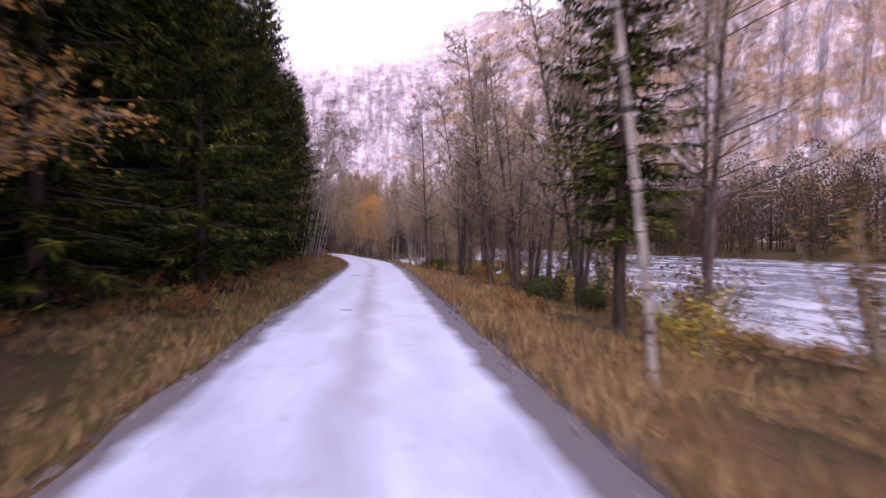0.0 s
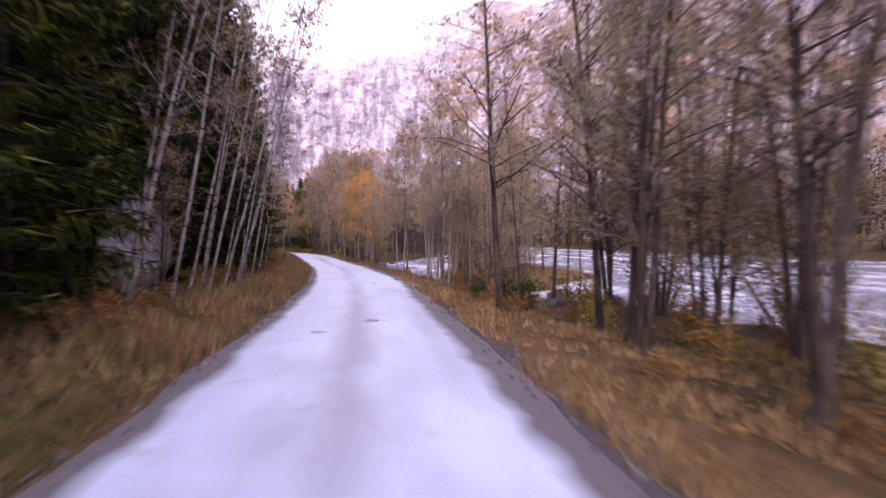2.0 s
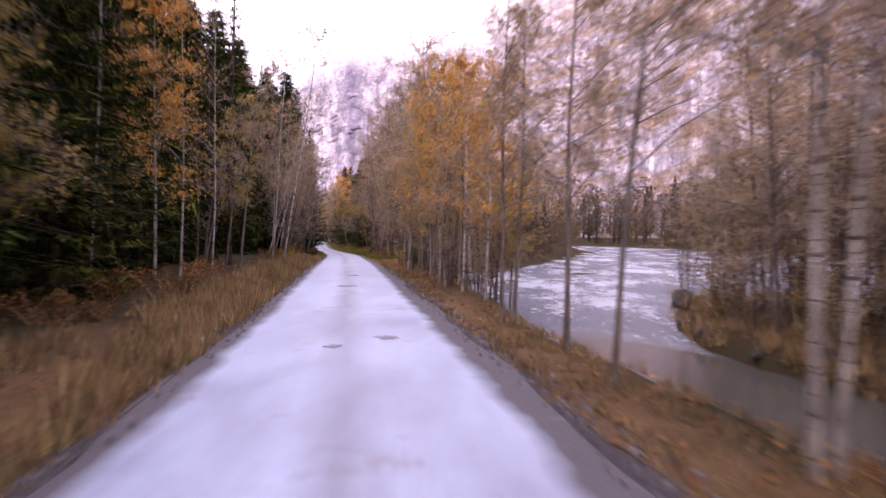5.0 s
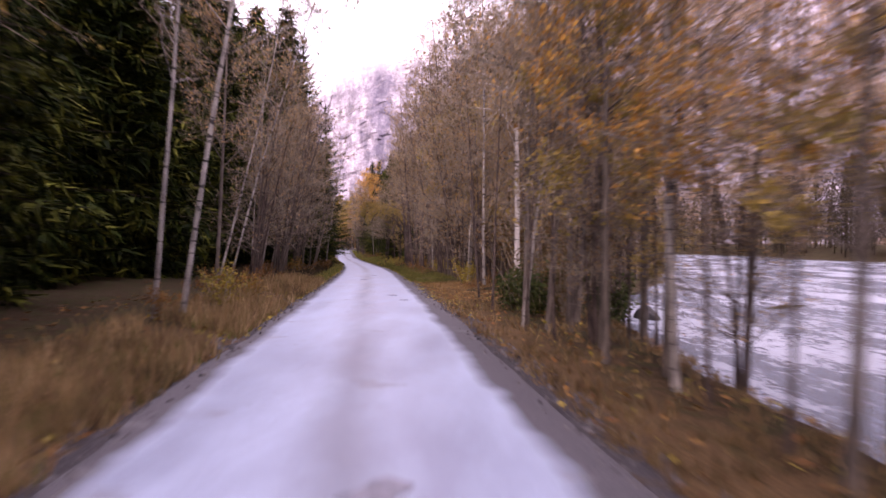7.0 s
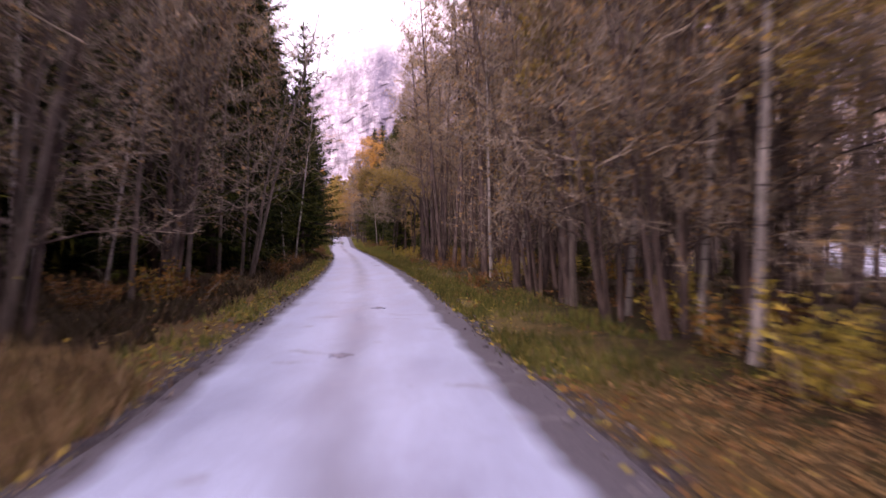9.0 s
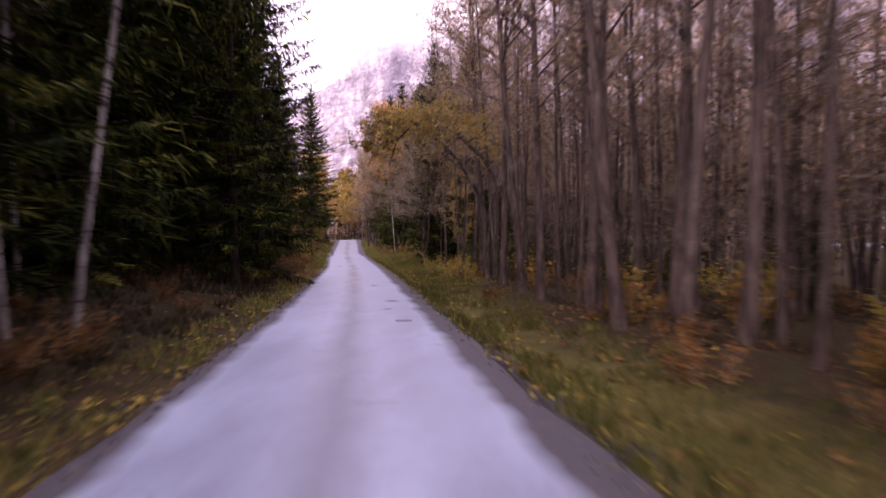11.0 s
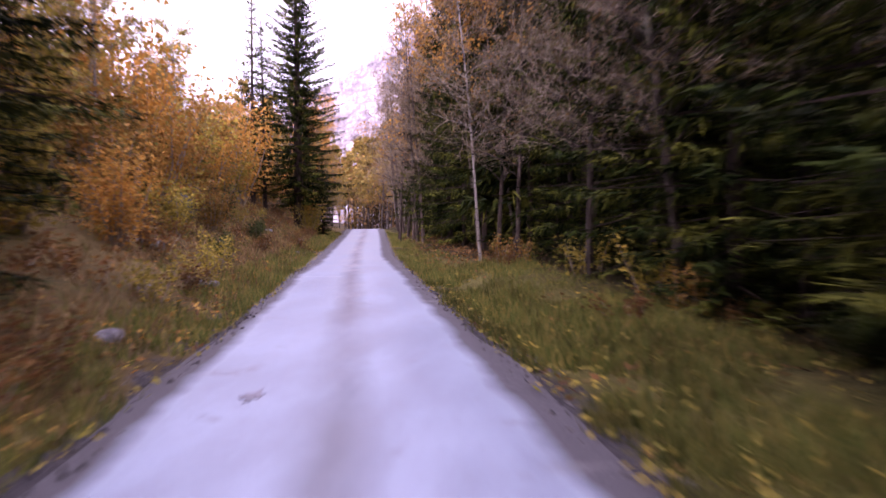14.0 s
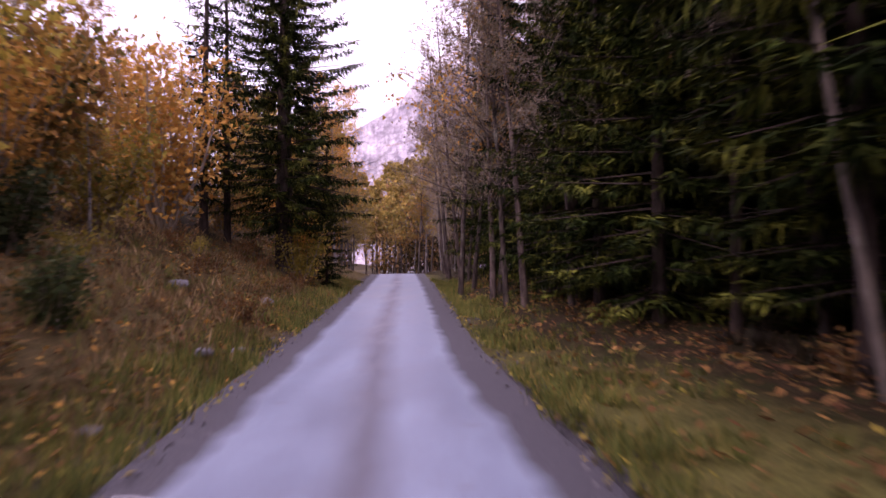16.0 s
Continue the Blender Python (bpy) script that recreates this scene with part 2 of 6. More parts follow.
def cliff_material():
    """Pale gneiss: fluted and streaked up the valley, broken into blocks and ledges to the east, birch scrub on the
    ledges, painted haze high up.
    """
    m = Nodes("cliff_rock")
    at = m.n.new("ShaderNodeSeparateXYZ")
    m.link(m.place(), at.inputs["Vector"])
    east = m.ramp(m.math("DIVIDE", at.outputs["X"], 400.0), [(0.05, 0.0), (0.35, 1.0)])
    # laid out along the face: metres round the valley, and height
    round_it = m.math("MULTIPLY", m.math("ARCTAN2", at.outputs["X"], m.math("SUBTRACT", at.outputs["Y"], 40.0)), 480.0)

    def face(level, up):
        nd = m.n.new("ShaderNodeCombineXYZ")
        m.link(m.math("MULTIPLY", round_it, level), nd.inputs["X"])
        m.link(m.math("MULTIPLY", at.outputs["Z"], up), nd.inputs["Z"])
        return nd.outputs["Vector"]

    w = face(0.1, 0.1)
    tall = face(0.1, 0.04)
    rock = m.ramp(m.noise(tall, 1.0, 12.0, 0.78), [(0.33, (0.12, 0.105, 0.14)), (0.5, (0.34, 0.31, 0.355)), (0.64, (0.6, 0.56, 0.61))])
    runs = m.ramp(m.noise(face(0.16, 0.022), 1.0, 9.0, 0.75), [(0.36, 0.5), (0.5, 0.95), (0.64, 1.3)])
    rock = m.mix(m.math("SUBTRACT", 1.0, m.math("MULTIPLY", east, 0.85)), rock, m.mix(1.0, rock, runs, "MULTIPLY"))
    # joint blocks of two sizes, light on their faces put in as random greys
    shaken = m.mix(0.12, w, m.node("ShaderNodeTexNoise", Scale=0.4, Detail=6.0).outputs["Color"])
    for scale, low, high in ((1.1, 0.62, 1.25), (3.4, 0.7, 1.2)):
        cell = m.node("ShaderNodeTexVoronoi", Scale=scale)
        m.link(shaken, cell.inputs["Vector"])
        part = m.n.new("ShaderNodeSeparateColor")
        m.link(cell.outputs["Color"], part.inputs["Color"])
        rock = m.mix(m.math("ADD", 0.5, m.math("MULTIPLY", east, 0.5)), rock, m.mix(1.0, rock, m.ramp(part.outputs["Red"], [(0.0, low), (1.0, high)]), "MULTIPLY"))
    edge = m.node("ShaderNodeTexVoronoi", Scale=1.1)
    edge.feature = "DISTANCE_TO_EDGE"
    m.link(shaken, edge.inputs["Vector"])
    rock = m.mix(m.math("MULTIPLY", m.ramp(edge.outputs["Distance"], [(0.0, 1.0), (0.07, 0.0)]), 0.3), rock, (0.13, 0.1, 0.11))
    # scrub: level belts along the ledges, broken up finely
    belts = m.noise(face(0.022, 0.085), 1.0, 5.0, 0.62)
    fine = m.noise(w, 2.8, 12.0, 0.85)
    amount = m.math("ADD", m.math("MULTIPLY", east, 0.1), m.math("ADD", m.math("MULTIPLY", belts, 0.66), m.math("MULTIPLY", fine, 0.5)))
    where = m.ramp(amount, [(0.635, 0.0), (0.73, 0.85)])
    tint = m.ramp(m.noise(w, 4.5, 8.0, 0.8), [(0.34, (0.07, 0.05, 0.038)), (0.5, (0.2, 0.128, 0.075)), (0.66, (0.38, 0.24, 0.115))])
    col = m.mix(where, rock, tint)
    # one gully down the north face and a narrower cleft, shade painted in
    wide = m.math("DIVIDE", at.outputs["X"], m.math("SUBTRACT", at.outputs["Y"], 40.0))
    bent = m.math("ADD", wide, m.math("MULTIPLY", m.math("SUBTRACT", m.noise(tall, 1.1, 9.0, 0.75), 0.5), 0.17))
    col = m.mix(m.ramp(m.math("ABSOLUTE", m.math("ADD", bent, 0.152)), [(0.004, 0.7), (0.034, 0.0)]), col, (0.085, 0.075, 0.12))
    col = m.mix(m.ramp(m.math("ABSOLUTE", m.math("SUBTRACT", bent, 0.235)), [(0.004, 0.6), (0.016, 0.0)]), col, (0.12, 0.09, 0.11))
    # high ground fades towards white, distance haze put into the colour
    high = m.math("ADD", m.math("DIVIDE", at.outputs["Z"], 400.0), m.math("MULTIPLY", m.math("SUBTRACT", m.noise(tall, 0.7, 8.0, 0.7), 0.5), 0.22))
    haze_fade = m.math("MULTIPLY", m.ramp(high, [(0.56, 0.0), (0.72, 0.7)]), m.math("SUBTRACT", 1.0, m.math("MULTIPLY", east, 0.8)))
    col = m.mix(haze_fade, col, (0.84, 0.81, 0.85))
    m.bump(m.noise(m.place((0.1, 0.1, 0.1)), 3.0, 9.0, 0.75), 0.6, 1.2)
    return m.done(col, 0.9, 0.2)


def water_material():
    """Shallow stony river, broken by small rapids; still water in the inlet behind the tongue."""
    m = Nodes("river_water")
    uv = m.n.new("ShaderNodeUVMap")
    sep = m.n.new("ShaderNodeSeparateXYZ")
    m.link(uv.outputs["UV"], sep.inputs["Vector"])
    along = m.math("DIVIDE", m.math("SUBTRACT", sep.outputs["Y"], 54.0), 12.0)
    across = m.math("DIVIDE", m.math("SUBTRACT", sep.outputs["X"], 6.5), 3.4)
    apart = m.math("ADD", m.math("MULTIPLY", along, along), m.math("MULTIPLY", across, across))
    swift = m.ramp(m.math("MULTIPLY", apart, 0.5), [(0.4, 0.0), (0.62, 1.0)])
    wave = m.noise(m.place((1, 0.45, 1)), 2.4, 6.0, 0.68)
    ripple = m.noise(m.place((1, 0.55, 1)), 6.5, 5.0, 0.7)
    reach = m.noise(m.place((0.35, 0.14, 1)), 1.0, 5.0)
    white = m.math("ADD", m.math("MULTIPLY", reach, 0.5), m.math("ADD", m.math("MULTIPLY", wave, 0.3), m.math("MULTIPLY", ripple, 0.32)))
    foam = m.math("MULTIPLY", swift, m.ramp(white, [(0.55, 0.0), (0.63, 0.6), (0.74, 1.0)]))
    # still water darker, reflection of the dark trees put into its colour
    deep = m.mix(swift, (0.05, 0.048, 0.043), (0.1, 0.12, 0.16))
    col = m.mix(foam, deep, (0.39, 0.42, 0.5))
    rough = m.mix(foam, 0.13, 0.65)
    height = m.math("ADD", wave, m.math("MULTIPLY", ripple, 0.6))
    m.bump(m.math("MULTIPLY", height, m.math("ADD", m.math("MULTIPLY", swift, 0.94), 0.06)), 0.8, 0.14)
    return m.done(col, rough, 0.35)


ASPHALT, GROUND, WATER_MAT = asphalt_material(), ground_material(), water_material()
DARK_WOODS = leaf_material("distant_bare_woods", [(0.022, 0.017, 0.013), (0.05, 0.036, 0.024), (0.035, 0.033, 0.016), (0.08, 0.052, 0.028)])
WOODS = leaf_material("distant_woods", [(0.035, 0.026, 0.014), (0.075, 0.05, 0.02), (0.05, 0.05, 0.018), (0.11, 0.06, 0.022)])
def patch_material():
    m = Nodes("worn_patch")
    v = m.place()
    m.bump(m.noise(v, 60.0), 0.6, 0.01)
    return m.done(m.ramp(m.noise(v, 5.0, 6.0, 0.7), [(0.35, (0.1, 0.1, 0.125)), (0.65, (0.24, 0.24, 0.29))]), 0.7, 0.4)


PATCH = patch_material()
SEAM = Nodes("pale_seam").done((0.5, 0.5, 0.55), 0.7)
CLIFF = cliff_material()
BOULDER = rock_material("boulder_rock", (0.05, 0.048, 0.055), (0.36, 0.35, 0.38), 0.4)
WET_ROCK = rock_material("wet_rock", (0.016, 0.015, 0.016), (0.085, 0.08, 0.082), 0.4)
SLOPE_ROCK = rock_material("mossy_rock", (0.03, 0.028, 0.026), (0.17, 0.155, 0.15), 0.4)
BARK_DARK = bark_material("alder_bark", (0.085, 0.066, 0.058), (0.025, 0.019, 0.018))
BARK_GREY = bark_material("grey_bark", (0.17, 0.14, 0.12), (0.06, 0.05, 0.045))
BARK_WHITE = bark_material("birch_bark", (0.38, 0.35, 0.325), (0.11, 0.097, 0.09), True)
BARK_BANDED = bark_material("banded_birch_bark", (0.62, 0.58, 0.55), (0.3, 0.27, 0.25), True)
BARK_POLE = bark_material("slim_bark", (0.12, 0.09, 0.08), (0.035, 0.026, 0.024))
BARK_SILVER = bark_material("silver_bark", (0.34, 0.31, 0.29), (0.14, 0.124, 0.114))
BARK_SPRUCE = bark_material("spruce_bark", (0.065, 0.046, 0.04), (0.02, 0.015, 0.014), False, 0.15)
TWIG = bark_material("bare_twigs", (0.32, 0.265, 0.205), (0.15, 0.122, 0.093))
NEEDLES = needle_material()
LEAF_SPARSE = leaf_material("withered_leaves", [(0.06, 0.043, 0.02), (0.14, 0.08, 0.03), (0.1, 0.09, 0.028), (0.2, 0.1, 0.036)])
LEAF_BROWN = leaf_material("brown_leaves", [(0.16, 0.104, 0.05), (0.37, 0.22, 0.095), (0.29, 0.205, 0.09), (0.48, 0.285, 0.115)], 0.4)
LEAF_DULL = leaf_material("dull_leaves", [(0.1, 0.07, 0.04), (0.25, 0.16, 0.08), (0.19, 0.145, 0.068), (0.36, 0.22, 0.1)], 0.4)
LEAF_ORANGE = leaf_material("orange_leaves", [(0.32, 0.155, 0.036), (0.54, 0.26, 0.05), (0.44, 0.275, 0.06), (0.62, 0.31, 0.06)])
LEAF_YELLOW = leaf_material("yellow_leaves", [(0.16, 0.15, 0.03), (0.4, 0.3, 0.05), (0.24, 0.21, 0.04), (0.5, 0.35, 0.06)])
LEAF_OLIVE = leaf_material("olive_leaves", [(0.15, 0.125, 0.036), (0.35, 0.24, 0.06), (0.25, 0.205, 0.054), (0.44, 0.28, 0.075)])
LEAF_MIXED = leaf_material("mixed_leaves", [(0.06, 0.075, 0.02), (0.33, 0.17, 0.04), (0.14, 0.13, 0.03), (0.42, 0.22, 0.05), (0.2, 0.1, 0.04)])
LEAF_FERN = leaf_material("brown_fern", [(0.09, 0.04, 0.018), (0.2, 0.09, 0.03), (0.13, 0.085, 0.025), (0.3, 0.15, 0.045)])
LEAF_GREEN = leaf_material("dark_green_leaves", [(0.02, 0.03, 0.01), (0.05, 0.07, 0.02), (0.08, 0.085, 0.025)])
GRASS_DRY = leaf_material("dry_grass", [(0.06, 0.038, 0.022), (0.27, 0.17, 0.088), (0.13, 0.105, 0.042), (0.23, 0.15, 0.066), (0.42, 0.3, 0.165)])
GRASS_GREEN = leaf_material("green_grass", [(0.045, 0.058, 0.014), (0.11, 0.138, 0.032), (0.17, 0.172, 0.044), (0.27, 0.205, 0.062)])
# ---- lie of the land: y along the valley, d metres to the right of the road's middle ----
ROAD_Y = [-60, 0, 10, 20, 30, 36, 42, 48, 54, 60, 68, 77, 87, 101, 111, 121, 130, 139, 147, 151, 155, 160, 166, 175, 187, 198, 214, 230, 260, 330]
ROAD_X = [-0.2, -0.18, -0.17, -0.1, -0.07, -0.18, -0.41, -0.83, -1.5, -2.42, -3.7, -5.18, -6.86, -9.3, -11.3,
          -13.5, -15.6, -17.75, -19.9, -21.0, -22.0, -23.3, -24.7, -26.8, -29.7, -33.2, -40.5, -52.0, -80.0, -150.0]
ROAD_Z = [0.0, 0.0, -0.02, -0.06, -0.13, -0.23, -0.33, -0.35, -0.39, -0.45, -0.46, -0.48, -0.62, -0.85, -1.02,
          -1.23, -1.35, -1.5, -1.53, -1.45, -1.48, -1.4, -1.2, -0.85, -0.5, -0.7, -1.3, -1.9, -2.6, -3.0]
SHORE_Y = [-200, 0, 14, 17, 20, 23.5, 28, 32, 38, 41, 43, 44.5, 47, 49.4, 51.5, 54, 56, 59, 61, 64, 67, 70, 74, 78.5, 84, 89, 93.6, 98, 105, 118, 135, 150, 200, 400]
SHORE_D = [16, 10.5, 9.0, 8.9, 9.9, 12, 11.8, 11.5, 11, 11, 9.2, 7.7, 7.1, 7.0, 7.4, 6.4, 5.6, 5.0, 4.8, 4.9, 4.9, 5.0, 5.5, 6.3, 7.2, 7.6, 10.5, 14, 18.8, 26, 38, 46, 60, 90]
# the low tongue of land that closes the inlet: its edge towards the road and towards the river
TONGUE_Y = [46, 50, 56, 60, 62, 64, 67, 71.5, 75]
TONGUE_IN = [9.5, 9.5, 9.2, 8.5, 8.1, 8.3, 9.4, 11.7, 15.5]
TONGUE_OUT = [10.5, 11.2, 14, 18, 20, 20.5, 21, 20.5, 17]
WATER = -1.7


def road_x(y):
    return np.interp(y, ROAD_Y, ROAD_X)


def road_z(y):
    return np.interp(y, ROAD_Y, ROAD_Z)


def step(a, b, v):
    k = np.clip((np.asarray(v, float) - a) / (b - a), 0, 1)
    return k * k * (3 - 2 * k)


def ground(y, d):
    """Height of the ground: the road's bed, verges, the left slope, the right bank down to the river."""
    y, d = np.asarray(y, float), np.asarray(d, float)
    z = road_z(y)
    up = step(95, 135, y) * (1 - step(182, 215, y))
    left = -d
    flat = 0.22 * step(2.0, 3.2, left) + 0.02 * np.maximum(left - 3, 0) + (0.5 - 0.42 * step(165, 205, y)) * np.maximum(left - 16, 0)
    steep = 0.36 + 0.16 * step(132, 150, y)
    slope = 0.25 * step(2.0, 3.0, left) + steep * np.maximum(left - 3.0, 0) + 0.1 * np.maximum(left - 9, 0)
    lift = flat * (1 - up) + slope * up
    shore = np.interp(y, SHORE_Y, SHORE_D)
    bank = np.interp(y, [30, 42, 53, 60, 66, 80, 90, 140, 150], [-0.5, -0.75, -0.75, -0.35, -0.1, -0.1, 0.15, 0.1, 0.4])
    drop = -0.08 * step(1.7, 2.4, d) + bank * step(2.2, np.interp(y, [80, 140], [6.0, 4.0]), d)
    bed = -2.6 - z
    k = step(shore - 1.6, shore + 1.2, d)
    right = drop * (1 - k) + bed * k
    inner, outer = np.interp(y, TONGUE_Y, TONGUE_IN), np.interp(y, TONGUE_Y, TONGUE_OUT)
    tongue = step(inner - 0.5, inner + 0.6, d) * (1 - step(outer - 1.5, outer + 0.5, d)) * (1 - step(73.5, 76.5, y)) * step(50, 53.5, y)
    bar = np.exp(-((y - 92.5 - 0.45 * (d - 18)) / 1.1) ** 2) * step(11, 14, d) * (1 - step(27, 33, d))
    right = np.maximum(right, (WATER - z) - 1.2 + np.maximum(1.62 * tongue, 1.35 * bar))
    far = step(62, 75, d - 0.25 * np.maximum(y - 130, 0)) * (d > 20)
    right = right * (1 - far) + (WATER + 1.2 - z) * far + 0.02 * np.clip(d - 80, 0, 60) * far
    shoulder = -0.05 * step(1.66, 1.9, np.abs(d))
    return z + np.where(d < 0, lift, right) + shoulder

# ---- building blocks ----


def mesh_object(name, verts, faces, material, parent=None, label="", smooth=False, uvs=None):
    me = bpy.data.meshes.new(name)
    me.from_pydata([tuple(v) for v in verts], [], [tuple(f) for f in faces])
    if uvs is not None:
        layer = me.uv_layers.new(name="UVMap")
        idx = np.empty(len(me.loops), dtype=np.int32)
        me.loops.foreach_get("vertex_index", idx)
        layer.data.foreach_set("uv", np.asarray(uvs, dtype=np.float32)[idx].ravel())
    if smooth:
        me.polygons.foreach_set("use_smooth", np.ones(len(me.polygons), dtype=bool))
    me.materials.append(material)
    ob = new(name, me)
    if parent:
        ob.parent = parent
    if label:
        tagged(ob, label)
    return ob


def soup(name, verts, corners, material, parent=None):
    """Many loose faces of the same number of corners, straight from an array of their corners."""
    me = bpy.data.meshes.new(name)
    n = len(verts)
    me.vertices.add(n)
    me.vertices.foreach_set("co", np.asarray(verts, dtype=np.float32).ravel())
    me.loops.add(n)
    me.loops.foreach_set("vertex_index", np.arange(n, dtype=np.int32))
    me.polygons.add(n // corners)
    me.polygons.foreach_set("loop_start", np.arange(0, n, corners, dtype=np.int32))
    me.polygons.foreach_set("loop_total", np.full(n // corners, corners, dtype=np.int32))
    me.update(calc_edges=True)
    me.materials.append(material)
    ob = new(name, me)
    if parent:
        ob.parent = parent
    return ob


def grid_faces(rows, cols):
    return [(r * cols + c, r * cols + c + 1, (r + 1) * cols + c + 1, (r + 1) * cols + c) for r in range(rows - 1) for c in range(cols - 1)]


def bumps(x, y, size, octaves=4):
    return noise.fractal(Vector((x / size, y / size, 0.3)), 1.0, 2.0, octaves)


# ---- the ground, one sheet ----
def build_ground():
    rows = [-1500, -600, -250, -120, -80] + list(np.arange(-60, 60, 1.0)) + list(np.arange(60, 210, 1.0)) + \
        list(np.arange(210, 420, 6.0)) + [450, 520, 640, 800, 1100, 1500]
    cols = [-1500, -700, -350, -180, -110, -75, -55, -42, -33, -27, -22, -18, -15, -13, -11, -9.5, -8.2, -7.2, -6.4, -5.7, -5.1, -4.6,
            -4.1, -3.7, -3.3, -2.95, -2.6, -2.35, -2.1, -1.9, -1.72, -1.55, 0, 1.55, 1.72, 1.9, 2.1, 2.35, 2.6, 2.95, 3.3, 3.7, 4.1, 4.6, 5.1, 5.7,
            6.4, 7.0, 7.6, 8.2, 8.7, 9.2, 9.7, 10.2, 11.2, 12.2, 13.5, 15, 17, 19, 22, 26, 31, 37, 44, 52, 60, 66, 72, 80, 95, 120, 170, 300, 700, 1500]
    verts, uvs = [], []
    for y in rows:
        x0 = float(road_x(y))
        hs = ground(np.full(len(cols), y), np.array(cols))
        for d, h in zip(cols, hs):
            a = abs(d)
            rough = 0.0 if a < 1.73 else min(1.0, (a - 1.73) / 2.5)
            z = h + rough * (0.14 * bumps(d, y, 1.6) + 0.22 * bumps(d + 40, y, 7.0)) - (0.09 if a < 1.6 else 0)
            if a > 150:
                z = min(z, 20) - 3 * (a > 600)
            verts.append((x0 + d, y, z))
            uvs.append((d, y))
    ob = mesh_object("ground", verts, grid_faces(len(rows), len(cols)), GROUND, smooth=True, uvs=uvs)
    tagged(ob, "forest ground with leaf litter, moss and dry grass", "ground", kind="structure")


def build_road():
    rows = np.arange(-60, 330, 0.5)
    cols = [-1.9, -1.72, -1.66, -1.3, -0.7, 0, 0.7, 1.3, 1.62, 1.68, 1.86]
    verts, uvs = [], []
    for y in rows:
        x0, z0 = float(road_x(y)), float(road_z(y))
        turn = math.atan2(float(road_x(y + 1) - road_x(y - 1)), 2.0)
        wl, wr = 0.14 * bumps(0, y, 2.5), 0.14 * bumps(9, y, 2.5)
        wide = 0.35 * math.exp(-((y - 43) / 5) ** 2)
        for i, d in enumerate(cols):
            e = d + (wl if d < -1 else 0) + ((wr + wide) if d > 1 else 0)
            z = z0 + 0.012 - 0.012 * abs(d) + 0.012 * bumps(d, y, 1.5)
            if i in (0, len(cols) - 1):
                z = z0 - 0.14
            verts.append((x0 + e * math.cos(turn), y - e * math.sin(turn), z))
            uvs.append((e - (wide if d > 1 else 0), y))
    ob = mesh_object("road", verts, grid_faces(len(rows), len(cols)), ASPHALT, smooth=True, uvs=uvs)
    build_patches(ob)
    tagged(ob, "narrow worn damp asphalt road with gritty dark edges", "road", kind="structure")


def build_patches(road):
    """Dark worn spots and short cracks in the asphalt, each a thin skin on the road."""
    rng = random.Random(21)
    spots = [(23.8, -0.7, 0.34), (23.4, -0.1, 0.2), (31.4, 0.2, 0.3), (30.2, -0.6, 0.22), (58.2, 0.5, 0.36), (57.5, -0.2, 0.22), (66.5, -0.1, 0.5), (71.0, 0.2, 0.4), (84.1, 0.7, 0.3),
             (82.6, 0.95, 0.24), (93.0, -0.2, 0.3), (97.5, 0.3, 0.24), (116.2, 0.85, 0.32), (119.7, 0.9, 0.34), (118.0, 0.7, 0.2), (124.5, 0.6, 0.28), (139.7, -0.8, 0.3), (41.5, 0.6, 0.22), (11.5, -0.4, 0.24)]
    for y, d, s in spots:
        s *= 0.52
        n = 16
        ring = [(math.cos(2 * math.pi * i / n) * s * rng.uniform(0.3, 1.3), math.sin(2 * math.pi * i / n) * s * 1.1 * rng.uniform(0.35, 1.3)) for i in range(n)]
        verts = [(float(road_x(y)) + d + a, y + b, float(road_z(y + b)) + 0.018 - 0.012 * abs(d) + 0.012 * bumps(d + a, y + b, 1.5)) for a, b in ring]
        verts += [(x, yy, z - 0.02) for x, yy, z in verts]
        faces = [tuple(range(n))] + [(i, i + n, (i + 1) % n + n, (i + 1) % n) for i in range(n)]
        mesh_object("patch", verts, faces, PATCH, road, "dark worn spot")
    # two sealed seams right across the road
    for y, d0, d1 in ((149.75, -1.55, -0.3), (153.95, -1.6, 1.6)):
        n = 26
        us = [d0 + (d1 - d0) * i / (n - 1) for i in range(n)]
        line = [y - 0.11 * d + 0.09 * bumps(d * 3, y, 1.0) for d in us]
        verts = [(float(road_x(w)) + d, w + o, float(road_z(w)) + 0.034 - 0.012 * abs(d)) for o in (-0.018, 0.018) for d, w in zip(us, line)]
        mesh_object("seam", verts, [(i, i + 1, n + i + 1, n + i) for i in range(n - 1)], SEAM, road, "pale seam across the asphalt")


def build_river():
    rows = np.arange(-220, 430, 2.0)
    parts = np.linspace(0, 1, 40)
    verts, uvs = [], []
    for y in rows:
        a = float(np.interp(y, SHORE_Y, SHORE_D)) - 1.8
        b = 84 + 0.25 * max(0, y - 130)
        for k in parts:
            d = a + (b - a) * k * k
            verts.append((float(road_x(y)) + d, y, WATER + 0.07 * bumps(d * 2, y, 3.0) * float(step(8, 11, d))))
            uvs.append((d, y))
    ob = mesh_object("water", verts, grid_faces(len(rows), len(parts)), WATER_MAT, smooth=True, uvs=uvs)
    tagged(ob, "shallow pale river with small white rapids", "water", kind="structure")


# ---- mountains round the valley: bearing to the left in degrees, foot, rim, rise of the rim in degrees ----
BEARING = [80, 60, 40, 25, 17, 12, 8, 0, -10, -17, -25, -40, -60, -90, -130, -150]
FOOT = [500, 600, 750, 800, 780, 720, 690, 640, 560, 450, 330, 230, 180, 160, 200, 260]
RIM = [700, 800, 950, 1000, 960, 920, 890, 840, 760, 640, 500, 400, 350, 340, 400, 460]
